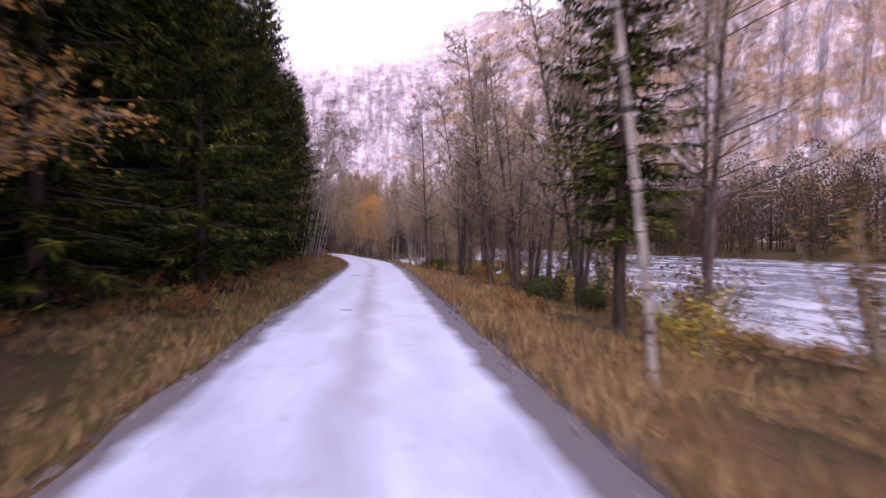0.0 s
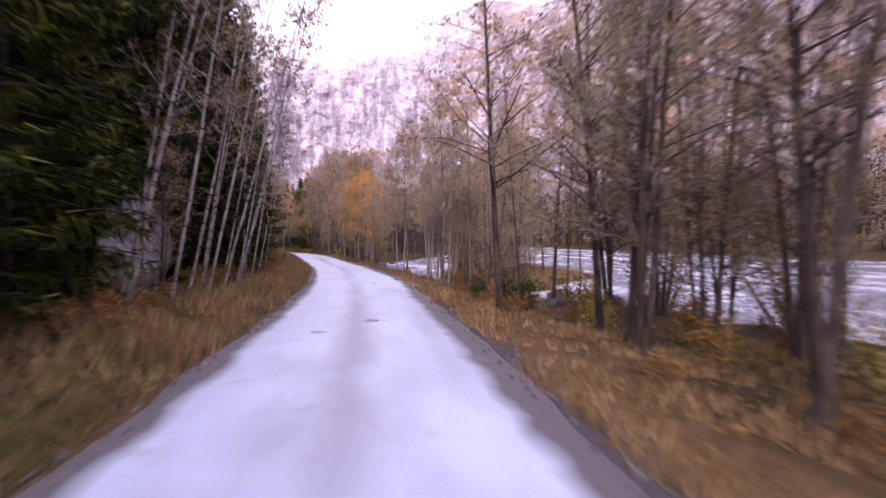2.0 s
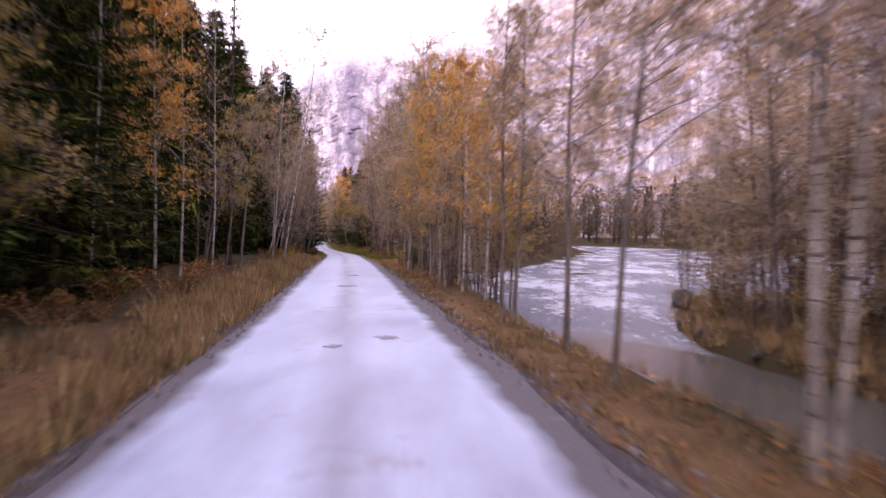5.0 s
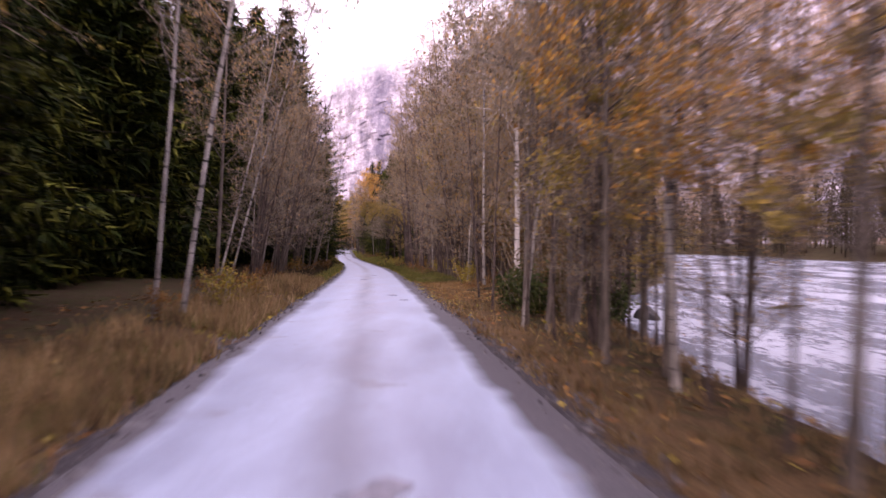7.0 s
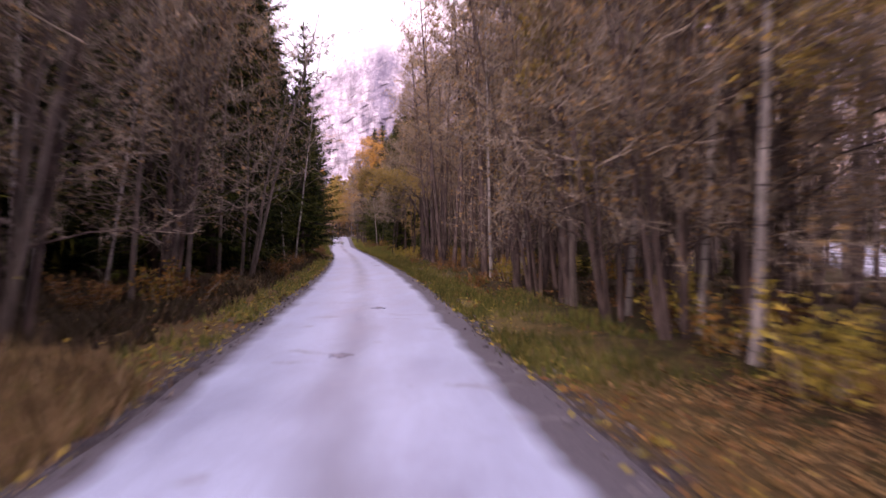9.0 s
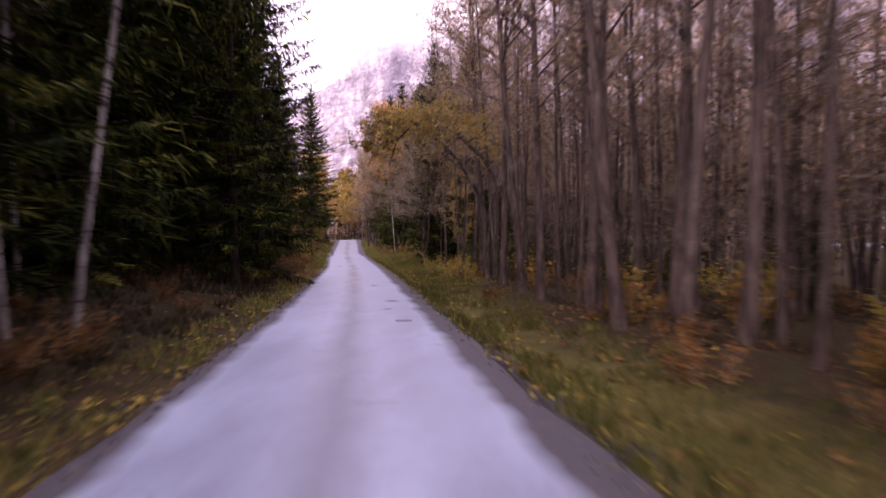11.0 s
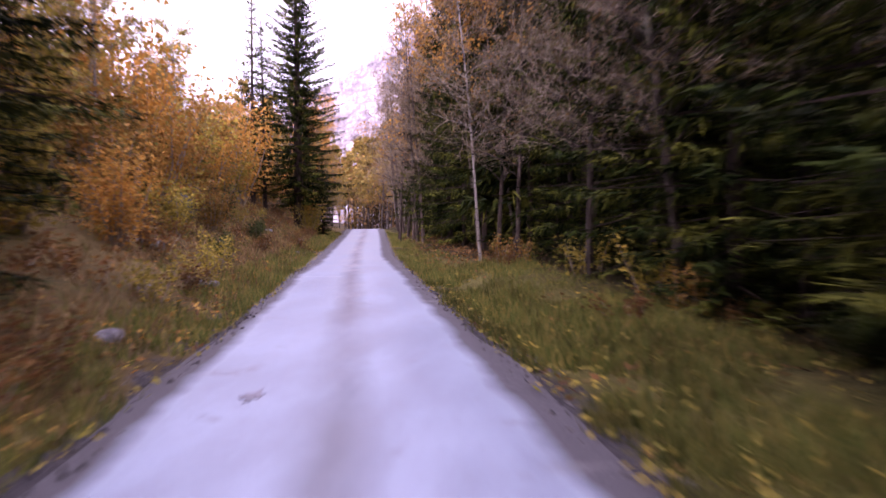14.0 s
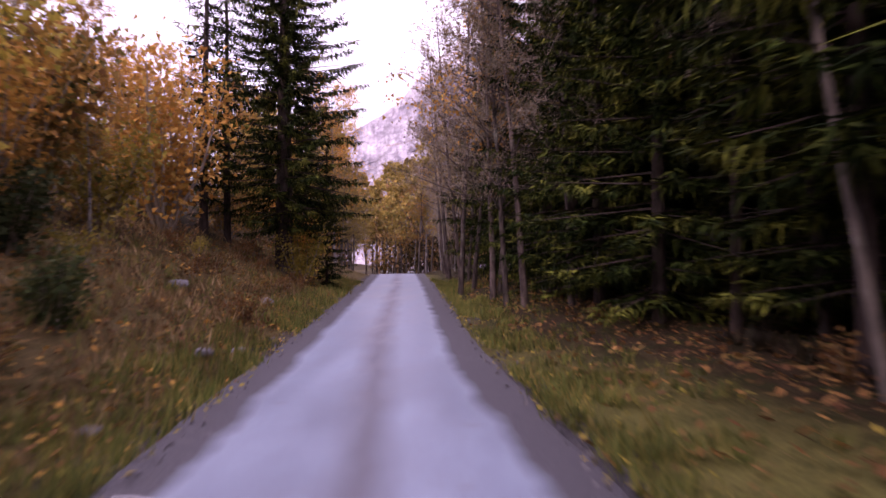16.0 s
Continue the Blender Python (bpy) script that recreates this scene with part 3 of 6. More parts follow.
RISE = [5, 5, 6, 8, 12, 16, 19.5, 21.5, 22, 22.5, 26, 34, 36, 36, 30, 20]


def build_mountain():
    az = np.linspace(-130, 60, 440)
    ks = np.linspace(0, 1, 70)
    order = np.argsort(BEARING)
    bear = np.array(BEARING)[order]
    foot, rim, rise = (np.interp(az, bear, np.array(v)[order]) for v in (FOOT, RIM, RISE))
    verts = []
    for k in ks:
        for a, f, r, e in zip(az, foot, rim, rise):
            top = r * math.tan(radians(e))
            flute = noise.fractal(Vector((a * 0.5, k * 1.2, 1.0)), 0.9, 2.1, 6)
            ledge = noise.fractal(Vector((a * 0.25, k * 5.0, 5.0)), 0.8, 2.0, 5)
            calm = 1 - 0.8 * k ** 3
            h = k ** 0.85 + 0.05 * ledge * k * calm
            crest = 1 + 0.09 * k * noise.fractal(Vector((a * 0.12, 2.0, 9.0)), 1.1, 2.0, 4)
            dist = f + (r - f) * (k ** 1.15) + (15 * flute + 12 * ledge) * (0.25 + 0.75 * math.sin(math.pi * min(1, k * 1.05))) * r / 800 * 1.4 * calm
            dist += 8 * math.exp(-((a - 6.8 + 0.7 * flute) / 1.1) ** 2) * math.sin(math.pi * k)
            verts.append((-math.sin(radians(a)) * dist, 40 + math.cos(radians(a)) * dist, -4 + h * top * crest))
        # the back slope falls away behind the rim
    n = len(az)
    for j in range(n):
        x, y, z = verts[(len(ks) - 1) * n + j]
        verts.append((x * 1.25, 40 + (y - 40) * 1.25, z * 0.5))
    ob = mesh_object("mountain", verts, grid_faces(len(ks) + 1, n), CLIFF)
    tagged(ob, "pale lavender-grey cliffs with rust-coloured autumn scrub", "mountain", kind="structure")


build_ground()
build_road()
build_river()
build_mountain()

# ---- trees ----


class Shape:
    """Collects tubes and loose faces of one part."""

    def __init__(self):
        self.v, self.f = [], []

    def tube(self, points, radii, sides):
        base = len(self.v)
        n = len(points)
        for i, (p, r) in enumerate(zip(points, radii)):
            way = (points[min(i + 1, n - 1)] - points[max(i - 1, 0)]).normalized()
            a = way.cross(Vector((0.31, 0.95, 0.05))).normalized()
            b = way.cross(a)
            for s in range(sides):
                t = 2 * math.pi * s / sides
                self.v.append(p + (a * math.cos(t) + b * math.sin(t)) * r)
        for i in range(n - 1):
            for s in range(sides):
                q = (s + 1) % sides
                self.f.append((base + i * sides + s, base + i * sides + q, base + (i + 1) * sides + q, base + (i + 1) * sides + s))

    def spike(self, p, q, r):
        """A thin three-sided twig from p to a point at q."""
        way = (q - p).normalized()
        a = way.cross(Vector((0.31, 0.95, 0.05))).normalized() * r
        b = way.cross(a)
        base = len(self.v)
        self.v += [p + a, p - a * 0.5 + b * 0.87, p - a * 0.5 - b * 0.87, q]
        self.f += [(base, base + 1, base + 3), (base + 1, base + 2, base + 3), (base + 2, base, base + 3)]

    def sliver(self, p, q, side):
        """The finest twigs, a few millimetres thin."""
        base = len(self.v)
        self.v += [p + side, p - side, q]
        self.f.append((base, base + 1, base + 2))

    def blade(self, p, along, side, length, width):
        """A diamond-shaped leaf or spray."""
        base = len(self.v)
        self.v += [p, p + along * (length * 0.45) + side * (width / 2), p + along * length, p + along * (length * 0.45) - side * (width / 2)]
        self.f.append((base, base + 1, base + 2, base + 3))

    def frond(self, p, along, side, length, width):
        """A slim pointed spray."""
        base = len(self.v)
        self.v += [p + side * (width / 2), p - side * (width / 2), p + along * length]
        self.f.append((base, base + 1, base + 2))

    def part(self, name, material, parent, label="", smooth=False):
        return mesh_object(name, self.v, self.f, material, parent, label, smooth)


def anyway(rng, up=0.0):
    v = Vector((rng.gauss(0, 1), rng.gauss(0, 1), rng.gauss(0, 1) + up))
    return v.normalized()


def stem(rng, h, bend, n=9):
    """A slightly crooked stem from the ground up."""
    pts, p, drift = [], Vector((0, 0, -0.25)), Vector((rng.gauss(0, bend), rng.gauss(0, bend), 0))
    for i in range(n):
        pts.append(p.copy())
        drift += Vector((rng.gauss(0, bend * 0.5), rng.gauss(0, bend * 0.5), 0))
        p = p + Vector((drift.x, drift.y, 1)).normalized() * ((h + 0.25) / (n - 1))
    return pts


def along_line(pts, t):
    f = t * (len(pts) - 1)
    i = min(int(f), len(pts) - 2)
    return pts[i].lerp(pts[i + 1], f - i)


def make_spruce(seed, h, spread, bare, thick=1.0, lush=1.0, coarse=1.0, girth=0.011):
    rng = random.Random(seed)
    root = new("spruce_tree")
    trunk, green = Shape(), Shape()
    pts = stem(rng, h, 0.006, 10)
    trunk.tube(pts, [girth * h * (1 - i / 9.6) + 0.012 for i in range(10)], 8)
    z = bare * 0.45
    while z < bare:
        for _ in range(3):
            a = rng.uniform(0, 6.28)
            p = along_line(pts, z / h)
            trunk.spike(p, p + Vector((math.cos(a), math.sin(a), -0.25)) * rng.uniform(0.5, 1.2), 0.012)
        z += 0.35
    z = bare
    while z < h * 0.99:
        k = (z - bare) / (h - bare)
        reach = spread * (1 - k) ** 0.85 * (0.55 + 0.45 * min(1, k * 8)) + 0.12
        boughs = rng.choice((7, 8, 9)) if lush >= 1 else rng.choice((4, 5))
        first = rng.uniform(0, 6.28)
        for b in range(boughs):
            a = first + 6.283 * (b + rng.uniform(-0.3, 0.3)) / boughs
            out = Vector((math.cos(a), math.sin(a), 0))
            side = Vector((-out.y, out.x, 0))
            long = reach * rng.uniform(0.65, 1.12)
            p0 = along_line(pts, min(1, (z + rng.uniform(-0.12, 0.12)) / h))
            slope = -0.5 * (1 - k) + 0.5 * k + rng.uniform(-0.1, 0.1)
            line = [p0 + out * (long * t) + Vector((0, 0, long * (slope * t + 0.28 * t * t))) for t in (0, 0.5, 1)]
            trunk.spike(line[0], line[2], 0.012 + 0.006 * long)
            n = max(3, int(long / 0.115 * thick))
            for j in range(n):
                t = (j + 0.6 + rng.uniform(-0.3, 0.3)) / n
                if t < 0.12:
                    continue
                p = along_line(line, min(1, t))
                size = (0.25 + 0.12 * rng.random()) * (1.1 - 0.45 * t) * (0.6 + 0.4 * min(1, long)) * coarse
                for s in ((-1, 1, -1, 1) if j % 2 else (-1, 1, 1 if rng.random() < 0.5 else -1)):
                    way = (out * rng.uniform(0.3, 0.9) + side * s * rng.uniform(0.4, 1.0) + Vector((0, 0, rng.uniform(-0.55, 0.15)))).normalized()
                    flat = way.cross(Vector((rng.gauss(0, 0.6), rng.gauss(0, 0.6), 1))).normalized()
                    green.frond(p + anyway(rng) * 0.05, way, flat, size * 1.15, size * 0.22)
                for _ in range(1 + j % 2):
                    way = (out * 0.3 + Vector((rng.gauss(0, 0.3), rng.gauss(0, 0.3), -1))).normalized()
                    green.frond(p + anyway(rng) * 0.05, way, way.cross(anyway(rng)).normalized(), size * 1.1, size * 0.2)
            green.frond(line[2], (line[2] - line[1]).normalized(), side, 0.3, 0.08)
        z += 0.36 + 0.16 * rng.random()
    trunk.part("trunk", BARK_SPRUCE, root, "grey-brown spruce trunk with dead twigs")
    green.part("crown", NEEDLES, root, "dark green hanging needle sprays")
    return root


def make_leafy(kind, seed, h, girth, bark, leaf, leaves, leaf_size, start=0.35, limbs=26, reach=0.2, bend=0.02, stems=1, droop=0.0, twigs=9, fine=10, arch=0.0):
    """A broad-leaved tree: crooked stems, rising limbs, thin twigs and as many leaves as are left on it."""
    rng = random.Random(seed)
    root = new(kind)
    trunk, twig, leafs = Shape(), Shape(), Shape()
    spots = []
    for s in range(stems):
        hs = h * (1 if s == 0 else rng.uniform(0.7, 0.95))
        pts = stem(rng, hs, bend)
        if arch:
            pts = [Vector((-arch * math.sin(t * 1.9) ** 2 - 0.9 * arch * t ** 2.2, rng.gauss(0, 0.08) + 1.2 * t, -0.25 + hs * math.sin(t * 2.25) * (1 - 0.1 * t))) for t in (i / 8 for i in range(9))]
        if stems > 1:
            a = rng.uniform(0, 6.28)
            for i, p in enumerate(pts):
                p += Vector((math.cos(a), math.sin(a), 0)) * (0.12 + (0.1 if stems == 6 else 0.055) * hs * (i / 8) ** 1.2)
        trunk.tube(pts, [girth * (1.25 if i == 0 else 1) * (1 - i / 8.5) + 0.008 for i in range(9)], 7)
        for _ in range(int(limbs / stems ** 0.6)):
            t = start + (0.97 - start) * rng.random() ** 0.85
            p = along_line(pts, t)
            a = rng.uniform(0, 6.28)
            long = hs * reach * (1.15 - t * 0.75) * rng.uniform(0.55, 1.3)
            rise = rng.uniform(0.35, 1.1)
            way = Vector((math.cos(a), math.sin(a), rise)).normalized()
            mid = p + way * long * 0.55 + Vector((0, 0, -droop * long * 0.2))
            end = p + way * long + anyway(rng) * long * 0.14 + Vector((0, 0, -droop * long * 0.6))
            r = girth * 0.3 * (1.1 - t)
            trunk.tube([p, mid, end], [r + 0.006, r * 0.6 + 0.005, 0.004], 4 if girth > 0.06 else 3)
            for _ in range(twigs):
                u = rng.uniform(0.25, 1.0)
                q = along_line([p, mid, end], u)
                w = (way * 0.7 + anyway(rng, 0.35 - droop)).normalized()
                tl = long * rng.uniform(0.22, 0.5)
                e = q + w * tl
                twig.spike(q, e, 0.008)
                spots.append((q, e))
                for _ in range(fine):
                    g = q.lerp(e, rng.uniform(0.1, 0.95))
                    g2 = g + (w * 0.6 + anyway(rng, 0.2 - droop)).normalized() * tl * rng.uniform(0.3, 0.6)
                    twig.sliver(g, g2, anyway(rng) * 0.0065)
                    spots.append((g, g2))
    for _ in range(leaves):
        q, e = rng.choice(spots)
        p = q.lerp(e, rng.uniform(0.2, 1.1)) + anyway(rng) * 0.06
        way = anyway(rng, -0.3)
        size = leaf_size * rng.uniform(0.7, 1.3)
        leafs.frond(p, way, way.cross(anyway(rng)).normalized(), size * 1.1, size)
    trunk.part("trunk", bark, root, smooth=True)
    crown = twig.part("crown", TWIG, root, "fine bare twigs")
    if leaves:
        leafs.part("foliage", leaf, crown)
    return root


def make_shrub(kind, seed, h, leaf, leaves, leaf_size, stems=9, spread=0.6, apart=False):
    rng = random.Random(seed)
    root = new(kind)
    wood, leafs = Shape(), Shape()
    for _ in range(stems):
        a, k = rng.uniform(0, 6.28), rng.uniform(0.1, 1)
        way = Vector((math.cos(a) * spread * k, math.sin(a) * spread * k, 1))
        p = Vector((math.cos(a) * 0.1, math.sin(a) * 0.1, -0.15))
        tip = p + way * h * rng.uniform(0.65, 1.05)
        mid = p.lerp(tip, 0.5) + anyway(rng) * 0.06 * h
        wood.tube([p, mid, tip], [0.012 * h + 0.004, 0.008 * h + 0.003, 0.003], 4)
        if apart:
            wood.part("stem", TWIG, root)
            wood = Shape()
        for _ in range(leaves // stems):
            t = rng.uniform(0.15, 1.0) ** 0.8
            q = along_line([p, mid, tip], t) + anyway(rng, 0.1) * rng.random() * 0.26 * h
            w = anyway(rng, 0.1)
            size = leaf_size * rng.uniform(0.6, 1.3)
            leafs.frond(q, w, w.cross(anyway(rng)).normalized(), size * 1.1, size * 0.85)
    bearer = root
    if not apart:
        bearer = wood.part("branchwork", TWIG, root, "thin brown stems")
    leafs.part("foliage", leaf, bearer)
    return root


def plant(kinds, rows, label, category, group, seed=1, size=1.0):
    """Sets trees out: rows of (along the road, off its middle, height factor, lean to the right in degrees)."""
    rng = random.Random(seed)
    for i, (y, d, factor, lean) in enumerate(rows):
        proto = kinds[i % len(kinds)]
        z = float(ground(y, d)) - 0.05
        if z < WATER:
            continue
        s = factor * size
        turned = 0 if group == "olive-leaved trees" and "bowed" in label else rng.uniform(0, 360)
        m = Matrix.Translation((float(road_x(y)) + d, y, z)) @ pose(0, 0, 0, rng.uniform(-2, 2), lean, 0) @ \
            pose(0, 0, 0, 0, 0, turned) @ Matrix.Diagonal((s, s, s, 1))
        if not proto.get("label"):
            tagged(proto, label, category, group)
            proto.matrix_basis = m
        else:
            made = copy_thing(proto, Matrix.Identity(4))
            made.matrix_basis = m
            tagged(made, label, category, group)


def stand(kinds, rows, name, label, category, seed):
    """A stand too deep to count: the given trees set out and joined into one mesh."""
    rng = random.Random(seed)
    spots, corners, sizes, looks, mats, base = [], [], [], [], [], 0
    for i, (y, d, factor, lean) in enumerate(rows):
        m = Matrix.Translation((float(road_x(y)) + d, y, float(ground(y, d)) - 0.05)) @ pose(0, 0, 0, rng.uniform(-2, 2), lean, 0) @ \
            pose(0, 0, 0, 0, 0, rng.uniform(0, 360)) @ Matrix.Diagonal((factor, factor, factor, 1))
        m = np.array(m)
        for part in kinds[i % len(kinds)].children_recursive:
            me = part.data
            if me.materials[0] not in mats:
                mats.append(me.materials[0])
            co = np.empty(len(me.vertices) * 3, dtype=np.float32)
            me.vertices.foreach_get("co", co)
            idx = np.empty(len(me.loops), dtype=np.int32)
            me.loops.foreach_get("vertex_index", idx)
            tot = np.empty(len(me.polygons), dtype=np.int32)
            me.polygons.foreach_get("loop_total", tot)
            spots.append(co.reshape(-1, 3) @ m[:3, :3].T + m[:3, 3])
            corners.append(idx + base)
            sizes.append(tot)
            looks.append(np.full(len(tot), mats.index(me.materials[0]), dtype=np.int32))
            base += len(me.vertices)
    co, idx, tot, look_of = np.concatenate(spots).astype(np.float32), np.concatenate(corners), np.concatenate(sizes), np.concatenate(looks)
    me = bpy.data.meshes.new(name)
    me.vertices.add(len(co))
    me.vertices.foreach_set("co", co.ravel())
    me.loops.add(len(idx))
    me.loops.foreach_set("vertex_index", idx)
    me.polygons.add(len(tot))
    me.polygons.foreach_set("loop_start", (np.cumsum(tot) - tot).astype(np.int32))
    me.polygons.foreach_set("loop_total", tot)
    for mat in mats:
        me.materials.append(mat)
    me.polygons.foreach_set("material_index", look_of)
    me.update(calc_edges=True)
    tagged(new(name, me), label, category, kind="stuff")
    for ob in kinds:
        for part in list(ob.children_recursive):
            bpy.data.objects.remove(part)
        bpy.data.objects.remove(ob)


def plant_spruces(rows, label, seed):
    plant(SPRUCES, [r for r in rows if abs(r[1]) < 6.3], label, "tree", G_SPRUCE, seed)
    plant(DEEP_SPRUCES, [r for r in rows if abs(r[1]) >= 6.3], label, "tree", G_SPRUCE, seed + 100)


def scatter(seed, count, y0, y1, d0, d1, f0=0.8, f1=1.2, lean=3, gap=1.2):
    """Random places in a strip beside the road that keep their distance from each other."""
    rng = random.Random(seed)
    got = []
    for _ in range(count * 12):
        if len(got) == count:
            break
        y, d = rng.uniform(y0, y1), rng.uniform(d0, d1)
        if d > 0 and d > float(np.interp(y, SHORE_Y, SHORE_D)) - 1.2:
            continue
        if all((y - a) ** 2 + (d - b) ** 2 > gap * gap for a, b, _, _ in got):
            got.append((y, d, rng.uniform(f0, f1), rng.gauss(0, lean)))
    return got


SPRUCES = [make_spruce(11, 11.0, 2.2, 1.1, 1.5, 1.0, 0.85), make_spruce(12, 12.0, 2.3, 0.6, 1.5, 1.0, 0.85), make_spruce(13, 10.0, 2.1, 0.8, 1.5, 1.0, 0.85), make_spruce(14, 13.0, 2.4, 0.9, 1.5, 1.0, 0.85)]
DEEP_SPRUCES = [make_spruce(17, 12.0, 2.5, 0.8, 0.42, 1.0, 2.5), make_spruce(18, 13.0, 2.6, 0.8, 0.42, 1.0, 2.5)]
INNER_SPRUCES = [make_spruce(8, 14.0, 2.2, 3.6, 0.8, 1.0, 1.3, 0.0068), make_spruce(9, 15.0, 2.4, 2.6, 0.8, 1.0, 1.3, 0.0068)]
BIG_SPRUCE = [make_spruce(10, 17.5, 3.9, 2.2, 1.6, 1.0, 1.0, 0.02)]
THIN_SPRUCES = [make_spruce(15, 13.0, 1.6, 1.5, 0.8, 0.5), make_spruce(16, 12.0, 1.3, 3.0, 0.8, 0.5)]
DARK = [make_leafy("alder_tree", 20 + i, 11.0, 0.085, BARK_DARK, LEAF_SPARSE, 2000, 0.055, 0.26, 50, 0.23, 0.045, 1, 0.0, 9) for i in range(3)]
DARK_MULTI = [make_leafy("alder_tree", 25, 10.0, 0.075, BARK_DARK, LEAF_SPARSE, 2200, 0.055, 0.26, 60, 0.21, 0.045, 4)]
GREY = [make_leafy("aspen_tree", 30 + i, 10.0, 0.06, BARK_GREY, LEAF_BROWN, 2400, 0.05, 0.3, 44, 0.23, 0.03, 1, 0.0, 9) for i in range(3)]
PALE = [make_leafy("birch_tree", 40 + i, 9.5, 0.038, BARK_WHITE, LEAF_SPARSE, 1700, 0.055, 0.34, 40, 0.2, 0.03, 1, 0.2) for i in range(3)]
LEANING = [make_leafy("birch_tree", 48 + i, 9.5, 0.033, BARK_WHITE, LEAF_SPARSE, 500, 0.055, 0.38, 24, 0.18, 0.035, 1, 0.2, 5, 5) for i in range(3)]
BANDED = [make_leafy("birch_tree", 49, 11.0, 0.092, BARK_BANDED, LEAF_BROWN, 1600, 0.055, 0.3, 34, 0.24, 0.012, 1, 0.1, 6)]
PALE_MULTI = [make_leafy("birch_tree", 45 + i, 9.5, 0.021, BARK_SILVER, LEAF_BROWN, 1500, 0.05, 0.32, 64, 0.19, 0.035, 6, 0.1, 8) for i in range(2)]
HAZE = [make_leafy("alder_tree", 90 + i, 7.5, 0.032, BARK_POLE, LEAF_BROWN, 2200, 0.05, 0.15, 60, 0.24, 0.035, 5, 0.1, 7, 7) for i in range(2)]
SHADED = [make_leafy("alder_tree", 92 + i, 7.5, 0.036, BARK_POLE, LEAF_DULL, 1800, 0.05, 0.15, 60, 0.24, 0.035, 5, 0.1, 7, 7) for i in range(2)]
BARE = [make_leafy("alder_tree", 95 + i, 8.0, 0.05, BARK_GREY, LEAF_SPARSE, 260, 0.055, 0.2, 36, 0.26, 0.05, 3, 0.1, 5, 3) for i in range(2)]
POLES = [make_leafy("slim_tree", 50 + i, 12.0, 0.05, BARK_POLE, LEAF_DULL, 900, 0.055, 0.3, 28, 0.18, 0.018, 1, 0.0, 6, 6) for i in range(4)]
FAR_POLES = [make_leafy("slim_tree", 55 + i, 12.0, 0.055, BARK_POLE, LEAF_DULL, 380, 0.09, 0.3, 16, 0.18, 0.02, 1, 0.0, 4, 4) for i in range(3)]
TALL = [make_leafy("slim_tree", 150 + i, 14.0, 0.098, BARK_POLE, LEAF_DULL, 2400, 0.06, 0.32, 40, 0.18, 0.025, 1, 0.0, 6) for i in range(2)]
ARCHED = [make_leafy("rowan_tree", 160 + i, 6.2, 0.075, BARK_DARK, LEAF_OLIVE, 6000, 0.065, 0.3, 46, 0.3, 0.02, 1, 0.5, 7, 6, 2.6) for i in range(2)]
ORANGE = [make_leafy("birch_tree", 60 + i, 9.0, 0.055, BARK_WHITE, LEAF_ORANGE, 7000, 0.062, 0.3, 34, 0.27, 0.025, 1, 0.3) for i in range(2)]
TALL_ORANGE = [make_leafy("birch_tree", 68, 13.2, 0.05, BARK_GREY, LEAF_ORANGE, 9000, 0.066, 0.42, 40, 0.24, 0.02, 1, 0.3)]
SLOPE = [make_leafy("birch_tree", 63, 9.0, 0.055, BARK_WHITE, LEAF_MIXED, 7000, 0.062, 0.3, 34, 0.27, 0.025, 1, 0.3), ORANGE[0],
         make_leafy("birch_tree", 64, 9.0, 0.055, BARK_WHITE, LEAF_YELLOW, 7000, 0.062, 0.3, 34, 0.27, 0.025, 1, 0.3)]
OLIVE_FAR = [make_leafy("rowan_tree", 67, 8.0, 0.06, BARK_GREY, LEAF_OLIVE, 1100, 0.17, 0.25, 20, 0.24, 0.03, 1, 0.2, 4)]
OLIVE = [make_leafy("rowan_tree", 65 + i, 8.0, 0.06, BARK_GREY, LEAF_OLIVE, 5600, 0.06, 0.25, 32, 0.24, 0.03, 1, 0.2) for i in range(2)]
BUSH_BRIGHT = [make_shrub("hazel_bush", 70, 3.6, LEAF_MIXED, 2300, 0.14, 14, 0.5), make_shrub("hazel_bush", 71, 3.2, LEAF_YELLOW, 2200, 0.13, 12, 0.5),
               make_shrub("hazel_bush", 72, 4.2, LEAF_ORANGE, 2500, 0.14, 14, 0.45)]
BUSH_BROWN = [make_shrub("alder_bush", 77, 3.0, LEAF_SPARSE, 1500, 0.09, 22, 0.6)]
BUSH_GREEN = [make_shrub("juniper_bush", 75, 1.3, LEAF_GREEN, 1300, 0.09, 12, 0.45)]
FERNS = [make_shrub("fern_clump", 80 + i, 0.7, LEAF_FERN, 620, 0.055, 10, 0.8) for i in range(3)]
SAPLING = [make_shrub("willow_sapling", 85, 1.3, LEAF_YELLOW, 420, 0.08, 7, 0.5, True), make_shrub("willow_sapling", 86, 1.1, LEAF_MIXED, 380, 0.08, 6, 0.5, True)]

G_SPRUCE, G_RIVER, G_LEFT = "spruces along the road", "bare trees between road and river", "birches leaning over the road"

# dark spruces
plant_spruces([(14.1, -3.9, 0.95, 0), (9.5, -5.0, 1.1, 0), (3.5, -5.0, 1.1, 0), (17.6, -5.4, 1.1, 0), (21.0, -4.7, 1.0, 0), (24.6, -5.2, 1.0, 0), (28.0, -6.4, 1.0, 0),
                (30.6, -5.2, 1.35, 0), (33.4, -6.2, 1.3, 0), (27.6, -5.0, 1.25, 0), (12.0, -8.0, 1.3, 0), (6.5, -8.5, 1.3, 0), (19.0, -9.0, 1.35, 0), (25.5, -9.5, 1.3, 0), (0.0, -8.0, 1.3, 0), (31.0, -9.5, 1.25, 0)],
              "tall dark green spruce standing close beside the road", 2)
